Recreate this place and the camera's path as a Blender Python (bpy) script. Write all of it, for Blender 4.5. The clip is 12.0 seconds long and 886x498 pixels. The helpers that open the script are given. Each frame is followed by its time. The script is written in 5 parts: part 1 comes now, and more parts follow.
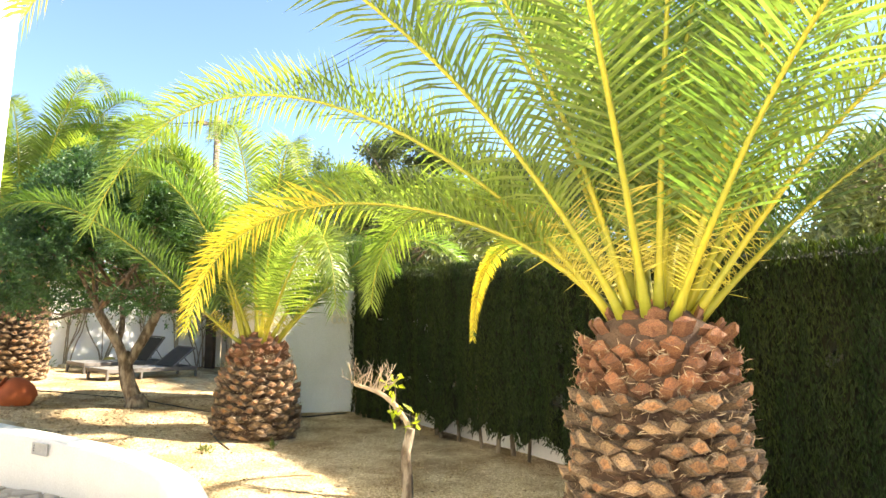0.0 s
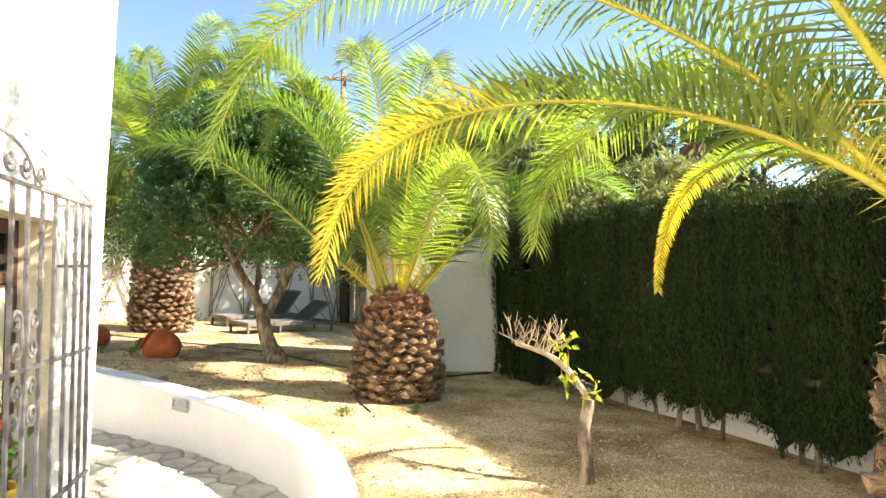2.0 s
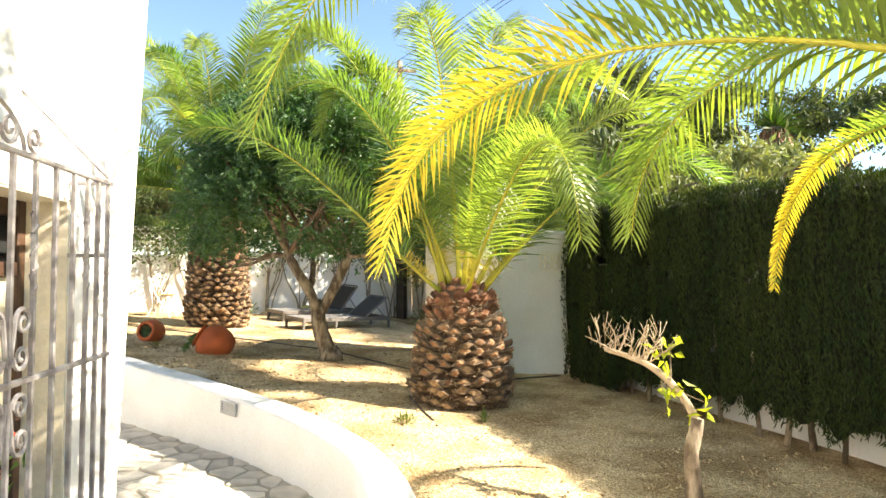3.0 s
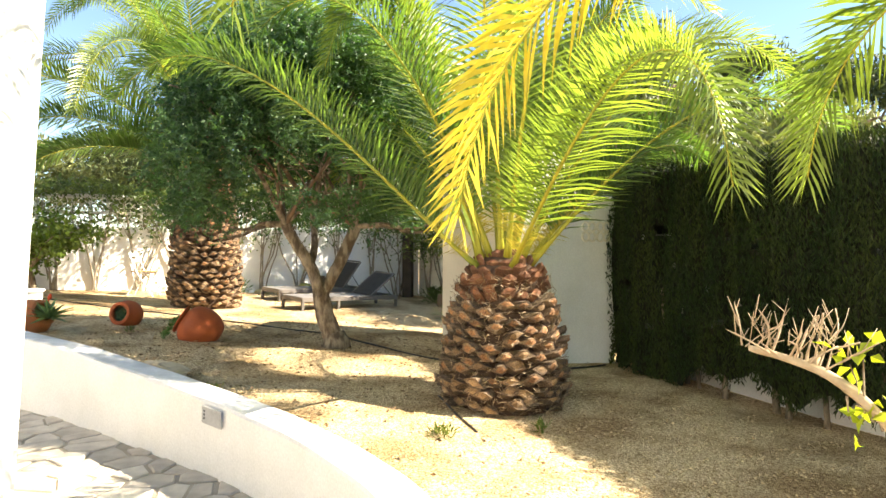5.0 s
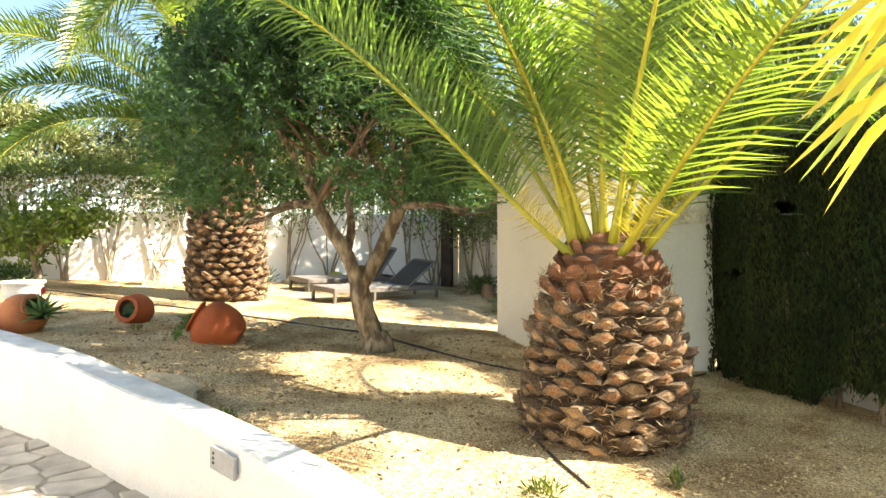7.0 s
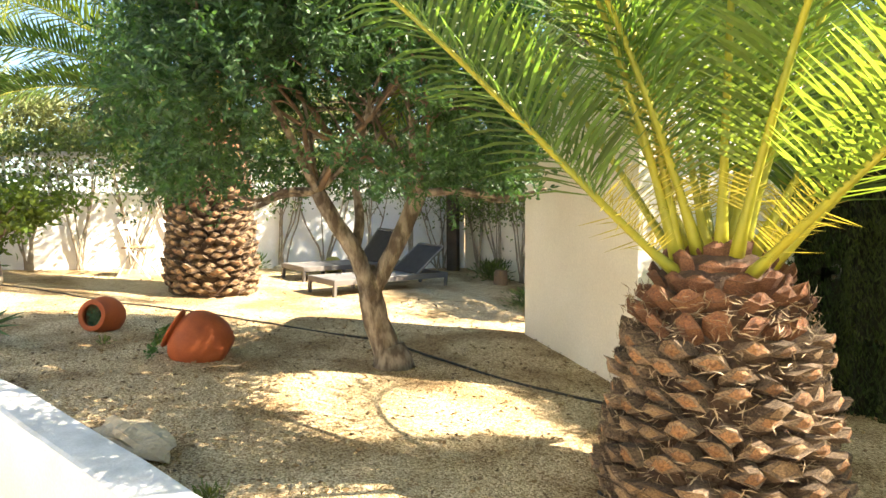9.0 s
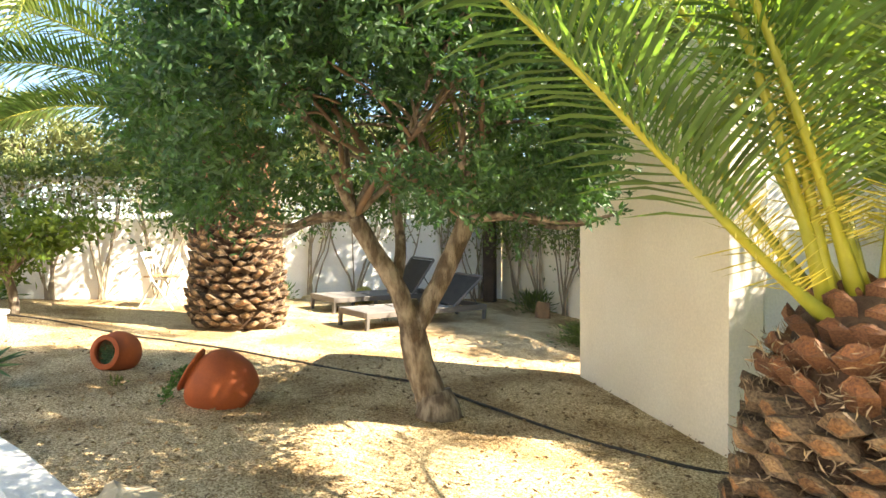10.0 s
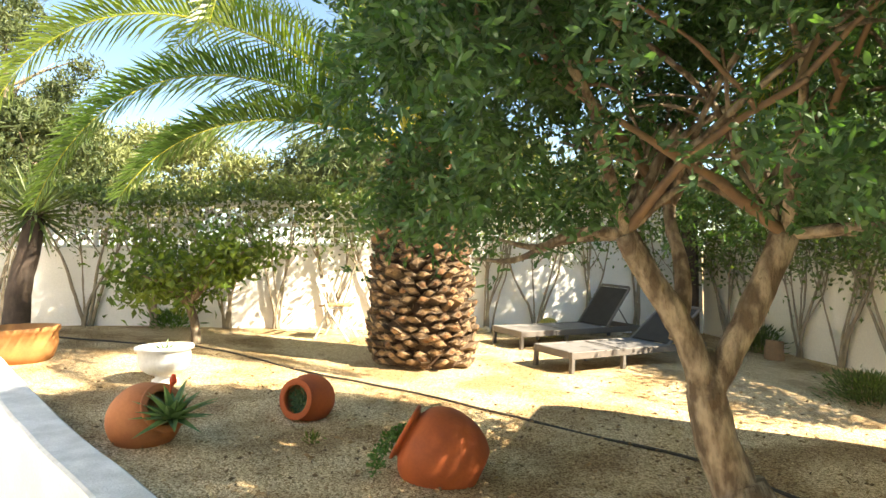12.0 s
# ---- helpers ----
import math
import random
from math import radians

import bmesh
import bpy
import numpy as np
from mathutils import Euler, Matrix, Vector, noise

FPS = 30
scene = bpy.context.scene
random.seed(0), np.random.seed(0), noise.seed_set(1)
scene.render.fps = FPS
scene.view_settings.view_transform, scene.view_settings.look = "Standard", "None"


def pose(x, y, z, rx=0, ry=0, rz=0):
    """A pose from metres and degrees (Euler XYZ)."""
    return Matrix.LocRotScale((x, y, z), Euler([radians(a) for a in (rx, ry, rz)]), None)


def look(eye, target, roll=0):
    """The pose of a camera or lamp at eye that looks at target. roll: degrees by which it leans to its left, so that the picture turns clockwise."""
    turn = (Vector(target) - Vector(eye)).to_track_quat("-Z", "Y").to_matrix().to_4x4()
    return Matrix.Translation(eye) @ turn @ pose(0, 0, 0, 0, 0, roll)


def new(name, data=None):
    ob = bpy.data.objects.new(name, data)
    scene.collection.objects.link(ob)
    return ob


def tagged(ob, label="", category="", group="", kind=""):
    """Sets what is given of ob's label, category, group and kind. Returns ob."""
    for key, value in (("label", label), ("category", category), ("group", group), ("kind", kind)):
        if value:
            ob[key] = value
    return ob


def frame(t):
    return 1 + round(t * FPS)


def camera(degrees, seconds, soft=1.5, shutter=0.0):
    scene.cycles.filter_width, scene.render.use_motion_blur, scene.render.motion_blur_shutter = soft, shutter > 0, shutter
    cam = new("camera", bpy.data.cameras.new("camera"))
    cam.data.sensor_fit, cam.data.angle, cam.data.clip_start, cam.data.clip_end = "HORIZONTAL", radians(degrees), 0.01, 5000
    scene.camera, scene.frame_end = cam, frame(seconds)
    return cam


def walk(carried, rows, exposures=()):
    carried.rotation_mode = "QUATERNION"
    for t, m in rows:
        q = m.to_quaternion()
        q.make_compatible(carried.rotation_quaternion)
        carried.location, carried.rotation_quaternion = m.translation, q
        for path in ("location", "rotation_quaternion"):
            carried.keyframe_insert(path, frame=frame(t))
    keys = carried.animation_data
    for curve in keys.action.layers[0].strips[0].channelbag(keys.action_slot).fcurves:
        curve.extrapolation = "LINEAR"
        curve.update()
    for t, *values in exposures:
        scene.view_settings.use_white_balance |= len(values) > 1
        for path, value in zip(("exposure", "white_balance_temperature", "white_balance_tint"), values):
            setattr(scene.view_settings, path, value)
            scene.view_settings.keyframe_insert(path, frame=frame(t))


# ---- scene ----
cam = camera(70.1, 12.0)
METRES, EYE, TILT, LEAN, TURN = 8.0, 1.5, -6.0, -1.4, 0.0
ROWS = [
    (0.0, 0.0, 0.0, 0.0, 0.27, 12.34, 1.25),
    (0.5, -0.0201, 0.0262, -0.0004, 7.2, 10.54, 0.27),
    (1.0, -0.0298, 0.0569, -0.0022, 8.76, 8.95, 0.42),
    (1.5, -0.0357, 0.1001, 0.0033, 9.55, 9.41, 0.32),
    (2.0, -0.0572, 0.1397, 0.0044, 11.26, 8.65, 0.21),
    (2.5, -0.0765, 0.1751, 0.0067, 12.96, 8.03, -0.18),
    (3.0, -0.0912, 0.2178, 0.0122, 16.17, 8.18, -0.5),
    (5.0, -0.1827, 0.3677, 0.0229, 15.69, 6.08, -0.37),
    (5.5, -0.2112, 0.4045, 0.0275, 14.16, 6.18, -0.3),
    (6.0, -0.2311, 0.44, 0.0295, 14.34, 5.5, -0.13),
    (6.5, -0.251, 0.474, 0.0331, 17.05, 5.34, -0.35),
    (8.5, -0.3312, 0.6048, 0.0638, 18.71, 2.32, -0.14),
    (9.0, -0.352, 0.6264, 0.0764, 17.07, 2.06, 0.02),
    (9.5, -0.3728, 0.6655, 0.0813, 17.64, 3.99, -0.86),
    (10.0, -0.3994, 0.6954, 0.0836, 19.38, 4.58, -0.33),
    (10.5, -0.4362, 0.721, 0.0891, 18.16, 5.6, 0.11),
    (11.0, -0.4691, 0.7502, 0.0891, 22.72, 5.8, -0.48),
    (11.5, -0.5027, 0.7741, 0.0951, 28.66, 6.72, -1.42),
    (12.0, -0.5498, 0.7904, 0.097, 31.54, 6.68, -1.18),
]
EXPO = [(0.0, 2.34, 7350, 10), (0.6, 2.1, 7350, 10), (1.5, 2.06, 7350, 10), (2.5, 2.16, 7350, 10), (5.5, 2.14, 7500, 10), (6.5, 2.29, 7500, 10), (9.5, 2.4, 7450, 10), (12.0, 2.28, 7950, 8)]
walk(cam, [(t, pose(0, 0, EYE, TILT, LEAN, TURN) @ pose(METRES * x, METRES * y, METRES * z, 90 + pitch, roll, yaw)) for t, x, y, z, yaw, pitch, roll in ROWS], EXPO)


# ---------- world, sun ----------
SUN_TO = Vector((0.757, 0.147, 0.637)).normalized()
world = bpy.data.worlds.new("sky_world")
scene.world = world
world.use_nodes = True
wn = world.node_tree
sky = wn.nodes.new("ShaderNodeTexSky")
sky.sky_type = "NISHITA"
sky.sun_disc = False
sky.sun_elevation = math.asin(SUN_TO.z)
sky.sun_rotation = math.atan2(SUN_TO.x, SUN_TO.y)
sky.air_density, sky.dust_density, sky.ozone_density = 1.0, 0.0, 4.5
wn.nodes["Background"].inputs["Strength"].default_value = 0.08
wn.links.new(sky.outputs["Color"], wn.nodes["Background"].inputs["Color"])
sun_data = bpy.data.lights.new("sun", "SUN")
sun_data.energy, sun_data.angle, sun_data.color = 5.0, radians(0.5), (1.0, 0.94, 0.84)
sun = new("sun", sun_data)
sun.matrix_world = look(SUN_TO * 30, (0, 0, 0))


# ---------- materials ----------
def mat(name, col, col2=None, rough=0.7, scale=4.0, fine=45.0, bump=0.25, bump_dist=0.01, metallic=0.0, island=0.0, rand=0.0, transl=0.0, tcol=None, spec=0.4, contrast=(0.35, 0.65), stretch=(1, 1, 1)):
    """A painted, grown or mineral surface: two-scale colour variation, fine relief, piece-by-piece variation, leaf translucency."""
    m = bpy.data.materials.new(name)
    m.use_nodes = True
    t = m.node_tree
    N, L = t.nodes, t.links
    b = N["Principled BSDF"]
    b.inputs["Roughness"].default_value = rough
    b.inputs["Metallic"].default_value = metallic
    b.inputs["Specular IOR Level"].default_value = spec
    tc = N.new("ShaderNodeTexCoord")
    mp = N.new("ShaderNodeMapping")
    mp.inputs["Scale"].default_value = stretch
    L.new(tc.outputs["Object"], mp.inputs["Vector"])
    n1 = N.new("ShaderNodeTexNoise")
    n1.inputs["Scale"].default_value, n1.inputs["Detail"].default_value = scale, 5
    L.new(mp.outputs[0], n1.inputs["Vector"])
    rp = N.new("ShaderNodeValToRGB")
    rp.color_ramp.elements[0].position, rp.color_ramp.elements[1].position = contrast
    rp.color_ramp.elements[0].color, rp.color_ramp.elements[1].color = (*col, 1), (*(col2 or [c * 0.8 for c in col]), 1)
    L.new(n1.outputs["Fac"], rp.inputs["Fac"])
    n2 = N.new("ShaderNodeTexNoise")
    n2.inputs["Scale"].default_value, n2.inputs["Detail"].default_value = fine, 3
    L.new(mp.outputs[0], n2.inputs["Vector"])
    hsv = N.new("ShaderNodeHueSaturation")
    L.new(rp.outputs["Color"], hsv.inputs["Color"])
    val = N.new("ShaderNodeMath")
    val.operation = "MULTIPLY_ADD"
    val.inputs[1].default_value, val.inputs[2].default_value = 0.3, 0.85
    L.new(n2.outputs["Fac"], val.inputs[0])
    last = val.outputs[0]
    for amount, node, out in ((island, "ShaderNodeNewGeometry", "Random Per Island"), (rand, "ShaderNodeObjectInfo", "Random")):
        if amount:
            src = N.new(node)
            ma = N.new("ShaderNodeMath")
            ma.operation = "MULTIPLY_ADD"
            ma.inputs[1].default_value, ma.inputs[2].default_value = 2 * amount, 1 - amount
            L.new(src.outputs[out], ma.inputs[0])
            mu = N.new("ShaderNodeMath")
            mu.operation = "MULTIPLY"
            L.new(last, mu.inputs[0])
            L.new(ma.outputs[0], mu.inputs[1])
            last = mu.outputs[0]
    L.new(last, hsv.inputs["Value"])
    L.new(hsv.outputs["Color"], b.inputs["Base Color"])
    if bump:
        bp = N.new("ShaderNodeBump")
        bp.inputs["Strength"].default_value, bp.inputs["Distance"].default_value = bump, bump_dist
        L.new(n2.outputs["Fac"], bp.inputs["Height"])
        L.new(bp.outputs["Normal"], b.inputs["Normal"])
    if transl:
        tr = N.new("ShaderNodeBsdfTranslucent")
        mx = N.new("ShaderNodeMixShader")
        mc = N.new("ShaderNodeMixRGB")
        mc.blend_type = "MULTIPLY"
        mc.inputs["Fac"].default_value = 1.0
        mc.inputs["Color2"].default_value = (*(tcol or (1.5, 1.6, 0.6)), 1)
        L.new(hsv.outputs["Color"], mc.inputs["Color1"])
        L.new(mc.outputs["Color"], tr.inputs["Color"])
        mx.inputs["Fac"].default_value = transl
        L.new(b.outputs[0], mx.inputs[1])
        L.new(tr.outputs[0], mx.inputs[2])
        L.new(mx.outputs[0], N["Material Output"].inputs["Surface"])
    return m


def gravel_material():
    m = bpy.data.materials.new("gravel")
    m.use_nodes = True
    N, L = m.node_tree.nodes, m.node_tree.links
    b = N["Principled BSDF"]
    b.inputs["Roughness"].default_value = 0.9
    b.inputs["Specular IOR Level"].default_value = 0.2
    tc = N.new("ShaderNodeTexCoord")
    vo = N.new("ShaderNodeTexVoronoi")
    vo.inputs["Scale"].default_value = 105
    L.new(tc.outputs["Object"], vo.inputs["Vector"])
    big = N.new("ShaderNodeTexNoise")
    big.inputs["Scale"].default_value, big.inputs["Detail"].default_value = 1.6, 10
    L.new(tc.outputs["Object"], big.inputs["Vector"])
    r1 = N.new("ShaderNodeValToRGB")
    r1.color_ramp.elements[0].color, r1.color_ramp.elements[1].color = (0.25, 0.154, 0.062, 1), (0.86, 0.69, 0.44, 1)
    r1.color_ramp.elements[0].position, r1.color_ramp.elements[1].position = 0.05, 0.95
    sep = N.new("ShaderNodeSeparateColor")
    L.new(vo.outputs["Color"], sep.inputs[0])
    L.new(sep.outputs[0], r1.inputs["Fac"])
    r2 = N.new("ShaderNodeValToRGB")
    r2.color_ramp.elements[0].color, r2.color_ramp.elements[1].color = (0.46, 0.38, 0.29, 1), (1, 1, 1, 1)
    r2.color_ramp.elements[0].position, r2.color_ramp.elements[1].position = 0.38, 0.56
    L.new(big.outputs["Fac"], r2.inputs["Fac"])
    mx = N.new("ShaderNodeMixRGB")
    mx.blend_type = "MULTIPLY"
    mx.inputs["Fac"].default_value = 0.8
    L.new(r1.outputs[0], mx.inputs["Color1"])
    L.new(r2.outputs[0], mx.inputs["Color2"])
    L.new(mx.outputs[0], b.inputs["Base Color"])
    bp = N.new("ShaderNodeBump")
    bp.invert = True
    bp.inputs["Strength"].default_value, bp.inputs["Distance"].default_value = 0.8, 0.009
    L.new(vo.outputs["Distance"], bp.inputs["Height"])
    L.new(bp.outputs["Normal"], b.inputs["Normal"])
    return m


GRAVEL = gravel_material()
PLASTER = mat("white_plaster", (0.86, 0.85, 0.83), (0.79, 0.78, 0.75), rough=0.9, scale=2.0, fine=60, bump=0.35, bump_dist=0.006)
HOUSE_WHITE = mat("house_white_render", (0.85, 0.84, 0.82), (0.80, 0.79, 0.76), rough=0.9, scale=1.5, fine=50, bump=0.4, bump_dist=0.008)
CREAM = mat("cream_plaster", (0.86, 0.81, 0.71), (0.80, 0.74, 0.63), rough=0.9, scale=1.4, fine=55, bump=0.35, bump_dist=0.006)
REVEAL = mat("cream_reveal", (0.76, 0.70, 0.56), (0.70, 0.63, 0.49), rough=0.85)
# grey patches paint dappled shade on the retaining wall's top; copings share it
CAP = mat("shade_patched_white_cap", (0.80, 0.79, 0.77), (0.62, 0.62, 0.59), rough=0.9, scale=7, fine=70, bump=0.4)
MORTAR = mat("mortar", (0.42, 0.37, 0.29), (0.30, 0.26, 0.20), rough=0.95, fine=90, bump=0.6)
STONE = mat("paving_stone", (0.62, 0.56, 0.46), (0.45, 0.40, 0.33), rough=0.8, scale=5, fine=40, bump=0.5, rand=0.18)
FROND = mat("frond_green", (0.082, 0.132, 0.038), (0.125, 0.17, 0.055), rough=0.36, scale=1.2, bump=0, island=0.35, transl=0.46, tcol=(1.8, 2.2, 0.8), spec=0.5)
FROND_LIGHT = mat("frond_light_green", (0.13, 0.18, 0.05), (0.185, 0.22, 0.06), rough=0.36, scale=1.2, bump=0, island=0.3, transl=0.48, tcol=(1.9, 2.1, 0.7), spec=0.5)
FROND_YELLOW = mat("frond_yellow", (0.62, 0.51, 0.085), (0.44, 0.44, 0.085), rough=0.42, scale=1.6, bump=0, island=0.25, transl=0.42, tcol=(1.7, 1.5, 0.5), spec=0.5)
RACHIS = mat("frond_rib", (0.40, 0.35, 0.03), (0.27, 0.28, 0.035), rough=0.45, scale=3, fine=30, bump=0.1)
SPINE = mat("frond_spine", (0.50, 0.42, 0.08), (0.40, 0.36, 0.07), rough=0.5, bump=0, island=0.2, transl=0.2, tcol=(1.5, 1.4, 0.6))
CORE = mat("palm_fibre", (0.075, 0.045, 0.03), (0.12, 0.07, 0.04), rough=0.95, scale=9, fine=60, bump=0.9, bump_dist=0.02)
BOOT = mat("cut_leaf_base", (0.088, 0.058, 0.039), (0.25, 0.172, 0.105), rough=0.85, scale=12, fine=70, bump=0.6, rand=0.4)
BOOT_TOP = mat("young_leaf_base", (0.12, 0.05, 0.028), (0.23, 0.11, 0.052), rough=0.8, scale=12, fine=70, bump=0.5, rand=0.35)
CUT_GREY = mat("weathered_cut_face", (0.42, 0.28, 0.155), (0.20, 0.125, 0.07), rough=0.9, scale=16, fine=90, bump=0.7, rand=0.35)
CUT_TOP = mat("fresh_cut_face", (0.30, 0.12, 0.05), (0.14, 0.062, 0.036), rough=0.8, scale=12, fine=90, bump=0.6, rand=0.35)
CUT = mat("cut_face", (0.34, 0.175, 0.078), (0.15, 0.075, 0.04), rough=0.85, scale=14, fine=90, bump=0.6, rand=0.4)
LEAF_DARK = mat("tree_leaf", (0.042, 0.090, 0.043), (0.068, 0.128, 0.056), rough=0.48, scale=2.2, bump=0, island=0.38, transl=0.28, tcol=(2.1, 2.6, 0.6), spec=0.4)
LEAF_LEMON = mat("citrus_leaf", (0.07, 0.125, 0.022), (0.12, 0.17, 0.035), rough=0.4, scale=2, bump=0, island=0.4, transl=0.35, tcol=(2.2, 2.2, 0.5), spec=0.5)
LEAF_NEW = mat("new_citrus_leaf", (0.36, 0.42, 0.05), (0.28, 0.38, 0.05), rough=0.4, bump=0, island=0.2, transl=0.45, tcol=(1.8, 1.7, 0.5))
LEAF_VINE = mat("climber_leaf", (0.075, 0.12, 0.035), (0.12, 0.155, 0.055), rough=0.45, scale=2, bump=0, island=0.45, transl=0.3, tcol=(2.0, 2.0, 0.6))
LEAF_PINE = mat("pine_needles", (0.055, 0.085, 0.03), (0.10, 0.12, 0.045), rough=0.6, scale=0.8, bump=0, island=0.4, transl=0.2)
HEDGE = mat("cypress_sprays", (0.016, 0.034, 0.0065), (0.040, 0.055, 0.0115), rough=0.6, scale=1.3, bump=0, island=0.5, transl=0.2, tcol=(2.0, 2.2, 0.5), stretch=(3, 3, 0.5))
# near-black: the shade between hedge sprays is put into this colour
HEDGE_CORE = mat("cypress_core_shade", (0.012, 0.018, 0.007), (0.026, 0.026, 0.012), rough=0.95, scale=5, fine=30, bump=0.8, bump_dist=0.04, stretch=(4, 4, 0.6))
CLIMBER_STEM = mat("pale_climber_stem", (0.33, 0.28, 0.21), (0.24, 0.20, 0.15), rough=0.85, scale=9, fine=50, bump=0.4)
BARK = mat("grey_brown_bark", (0.13, 0.095, 0.065), (0.38, 0.31, 0.23), rough=0.9, scale=15, fine=55, bump=0.9, bump_dist=0.02, contrast=(0.42, 0.62), stretch=(1, 1, 0.4))
BARK_RED = mat("peeled_bark", (0.25, 0.155, 0.09), (0.18, 0.12, 0.08), rough=0.85, scale=6, fine=40, bump=0.6)
BARK_PALE = mat("pale_dead_twig", (0.48, 0.38, 0.27), (0.36, 0.27, 0.18), rough=0.85, scale=10, fine=60, bump=0.5)
BARK_DARK = mat("dark_wood", (0.045, 0.033, 0.026), (0.07, 0.05, 0.04), rough=0.85, scale=8, bump=0.5)
TERRACOTTA = mat("terracotta", (0.46, 0.105, 0.028), (0.36, 0.085, 0.03), rough=0.75, scale=5, fine=60, bump=0.25, bump_dist=0.004)
TERRACOTTA_PALE = mat("pale_terracotta", (0.47, 0.18, 0.07), (0.38, 0.135, 0.055), rough=0.8, scale=5, fine=60, bump=0.25, bump_dist=0.004)
URN_WHITE = mat("white_urn_paint", (0.80, 0.80, 0.80), (0.70, 0.69, 0.66), rough=0.7, scale=6)
ALOE = mat("aloe_leaf", (0.10, 0.19, 0.06), (0.17, 0.27, 0.10), rough=0.4, scale=8, bump=0.1, rand=0.25)
TERRACOTTA_OCHRE = mat("ochre_terracotta", (0.40, 0.19, 0.065), (0.31, 0.135, 0.05), rough=0.8, scale=5, fine=60, bump=0.25, bump_dist=0.004)
SUCCULENT = mat("succulent", (0.075, 0.14, 0.06), (0.13, 0.20, 0.09), rough=0.45, scale=8, bump=0.1, island=0.3)
TRAILING = mat("trailing_leaf", (0.07, 0.15, 0.035), (0.12, 0.22, 0.05), rough=0.5, bump=0, island=0.35, transl=0.25)
IRON = mat("painted_iron", (0.38, 0.36, 0.36), (0.17, 0.15, 0.15), rough=0.45, scale=12, fine=60, bump=0.2, metallic=0.1)
LOUNGER = mat("grey_brown_aluminium", (0.16, 0.145, 0.135), (0.13, 0.12, 0.11), rough=0.5, scale=5, bump=0.08)
MESH_GREY = mat("lounger_fabric", (0.19, 0.18, 0.175), (0.15, 0.145, 0.14), rough=0.65, scale=9, fine=220, bump=0.3, bump_dist=0.002)
MESH_DARK = mat("dark_backrest_fabric", (0.036, 0.032, 0.029), (0.045, 0.041, 0.037), rough=0.8, scale=9, fine=220, bump=0.3, bump_dist=0.002)
HOSE = mat("black_hose", (0.022, 0.02, 0.018), (0.05, 0.04, 0.03), rough=0.55, scale=10)
ROCK = mat("pale_rock", (0.60, 0.50, 0.34), (0.42, 0.33, 0.21), rough=0.9, scale=4, fine=30, bump=0.8, bump_dist=0.02)
GREY_FACE = mat("grey_faceplate", (0.42, 0.42, 0.42), (0.36, 0.36, 0.36), rough=0.5, scale=9, bump=0.1)
BLACK = mat("black_slot", (0.02, 0.02, 0.02), rough=0.7, bump=0)
BROWN_FRAME = mat("brown_window_frame", (0.06, 0.03, 0.018), (0.09, 0.045, 0.025), rough=0.5, scale=6, fine=40, bump=0.2)
YELLOW_GLAZE = mat("yellow_glazed_pot", (0.72, 0.45, 0.05), (0.60, 0.36, 0.04), rough=0.3, bump=0.05)
RED_FLOWER = mat("red_petals", (0.55, 0.06, 0.03), (0.65, 0.16, 0.04), rough=0.5, bump=0, transl=0.3, tcol=(1.4, 1, 1))
CACTUS = mat("golden_cactus", (0.42, 0.33, 0.07), (0.28, 0.27, 0.07), rough=0.6, scale=12, fine=80, bump=0.7)
CHAIR_WHITE = mat("white_chair_paint", (0.72, 0.71, 0.68), (0.58, 0.56, 0.52), rough=0.5, scale=9)
SEAT_TAN = mat("tan_seat_wood", (0.45, 0.27, 0.12), (0.36, 0.21, 0.10), rough=0.6, scale=7)
SKIRT = mat("dead_frond_skirt", (0.30, 0.17, 0.09), (0.22, 0.12, 0.07), rough=0.9, bump=0, island=0.35)
FIBRE = mat("palm_fibre_strand", (0.28, 0.20, 0.125), (0.40, 0.30, 0.19), rough=0.9, bump=0, island=0.3)
LITTER = mat("dry_leaf_litter", (0.19, 0.12, 0.06), (0.28, 0.18, 0.09), rough=0.9, bump=0, island=0.45)
PEBBLE = mat("pebbles", (0.50, 0.38, 0.22), (0.32, 0.22, 0.11), rough=0.9, scale=20, bump=0, island=0.4)
GRASS = mat("weed_blades", (0.16, 0.17, 0.04), (0.10, 0.15, 0.03), rough=0.6, bump=0, island=0.3, transl=0.3)
PANE = bpy.data.materials.new("window_glass")
PANE.use_nodes = True
_b = PANE.node_tree.nodes["Principled BSDF"]
_b.inputs["Base Color"].default_value, _b.inputs["Roughness"].default_value = (0.02, 0.022, 0.022, 1), 0.04
FOAM = mat("roof_render", (0.6, 0.58, 0.54), (0.5, 0.48, 0.44), rough=0.9)


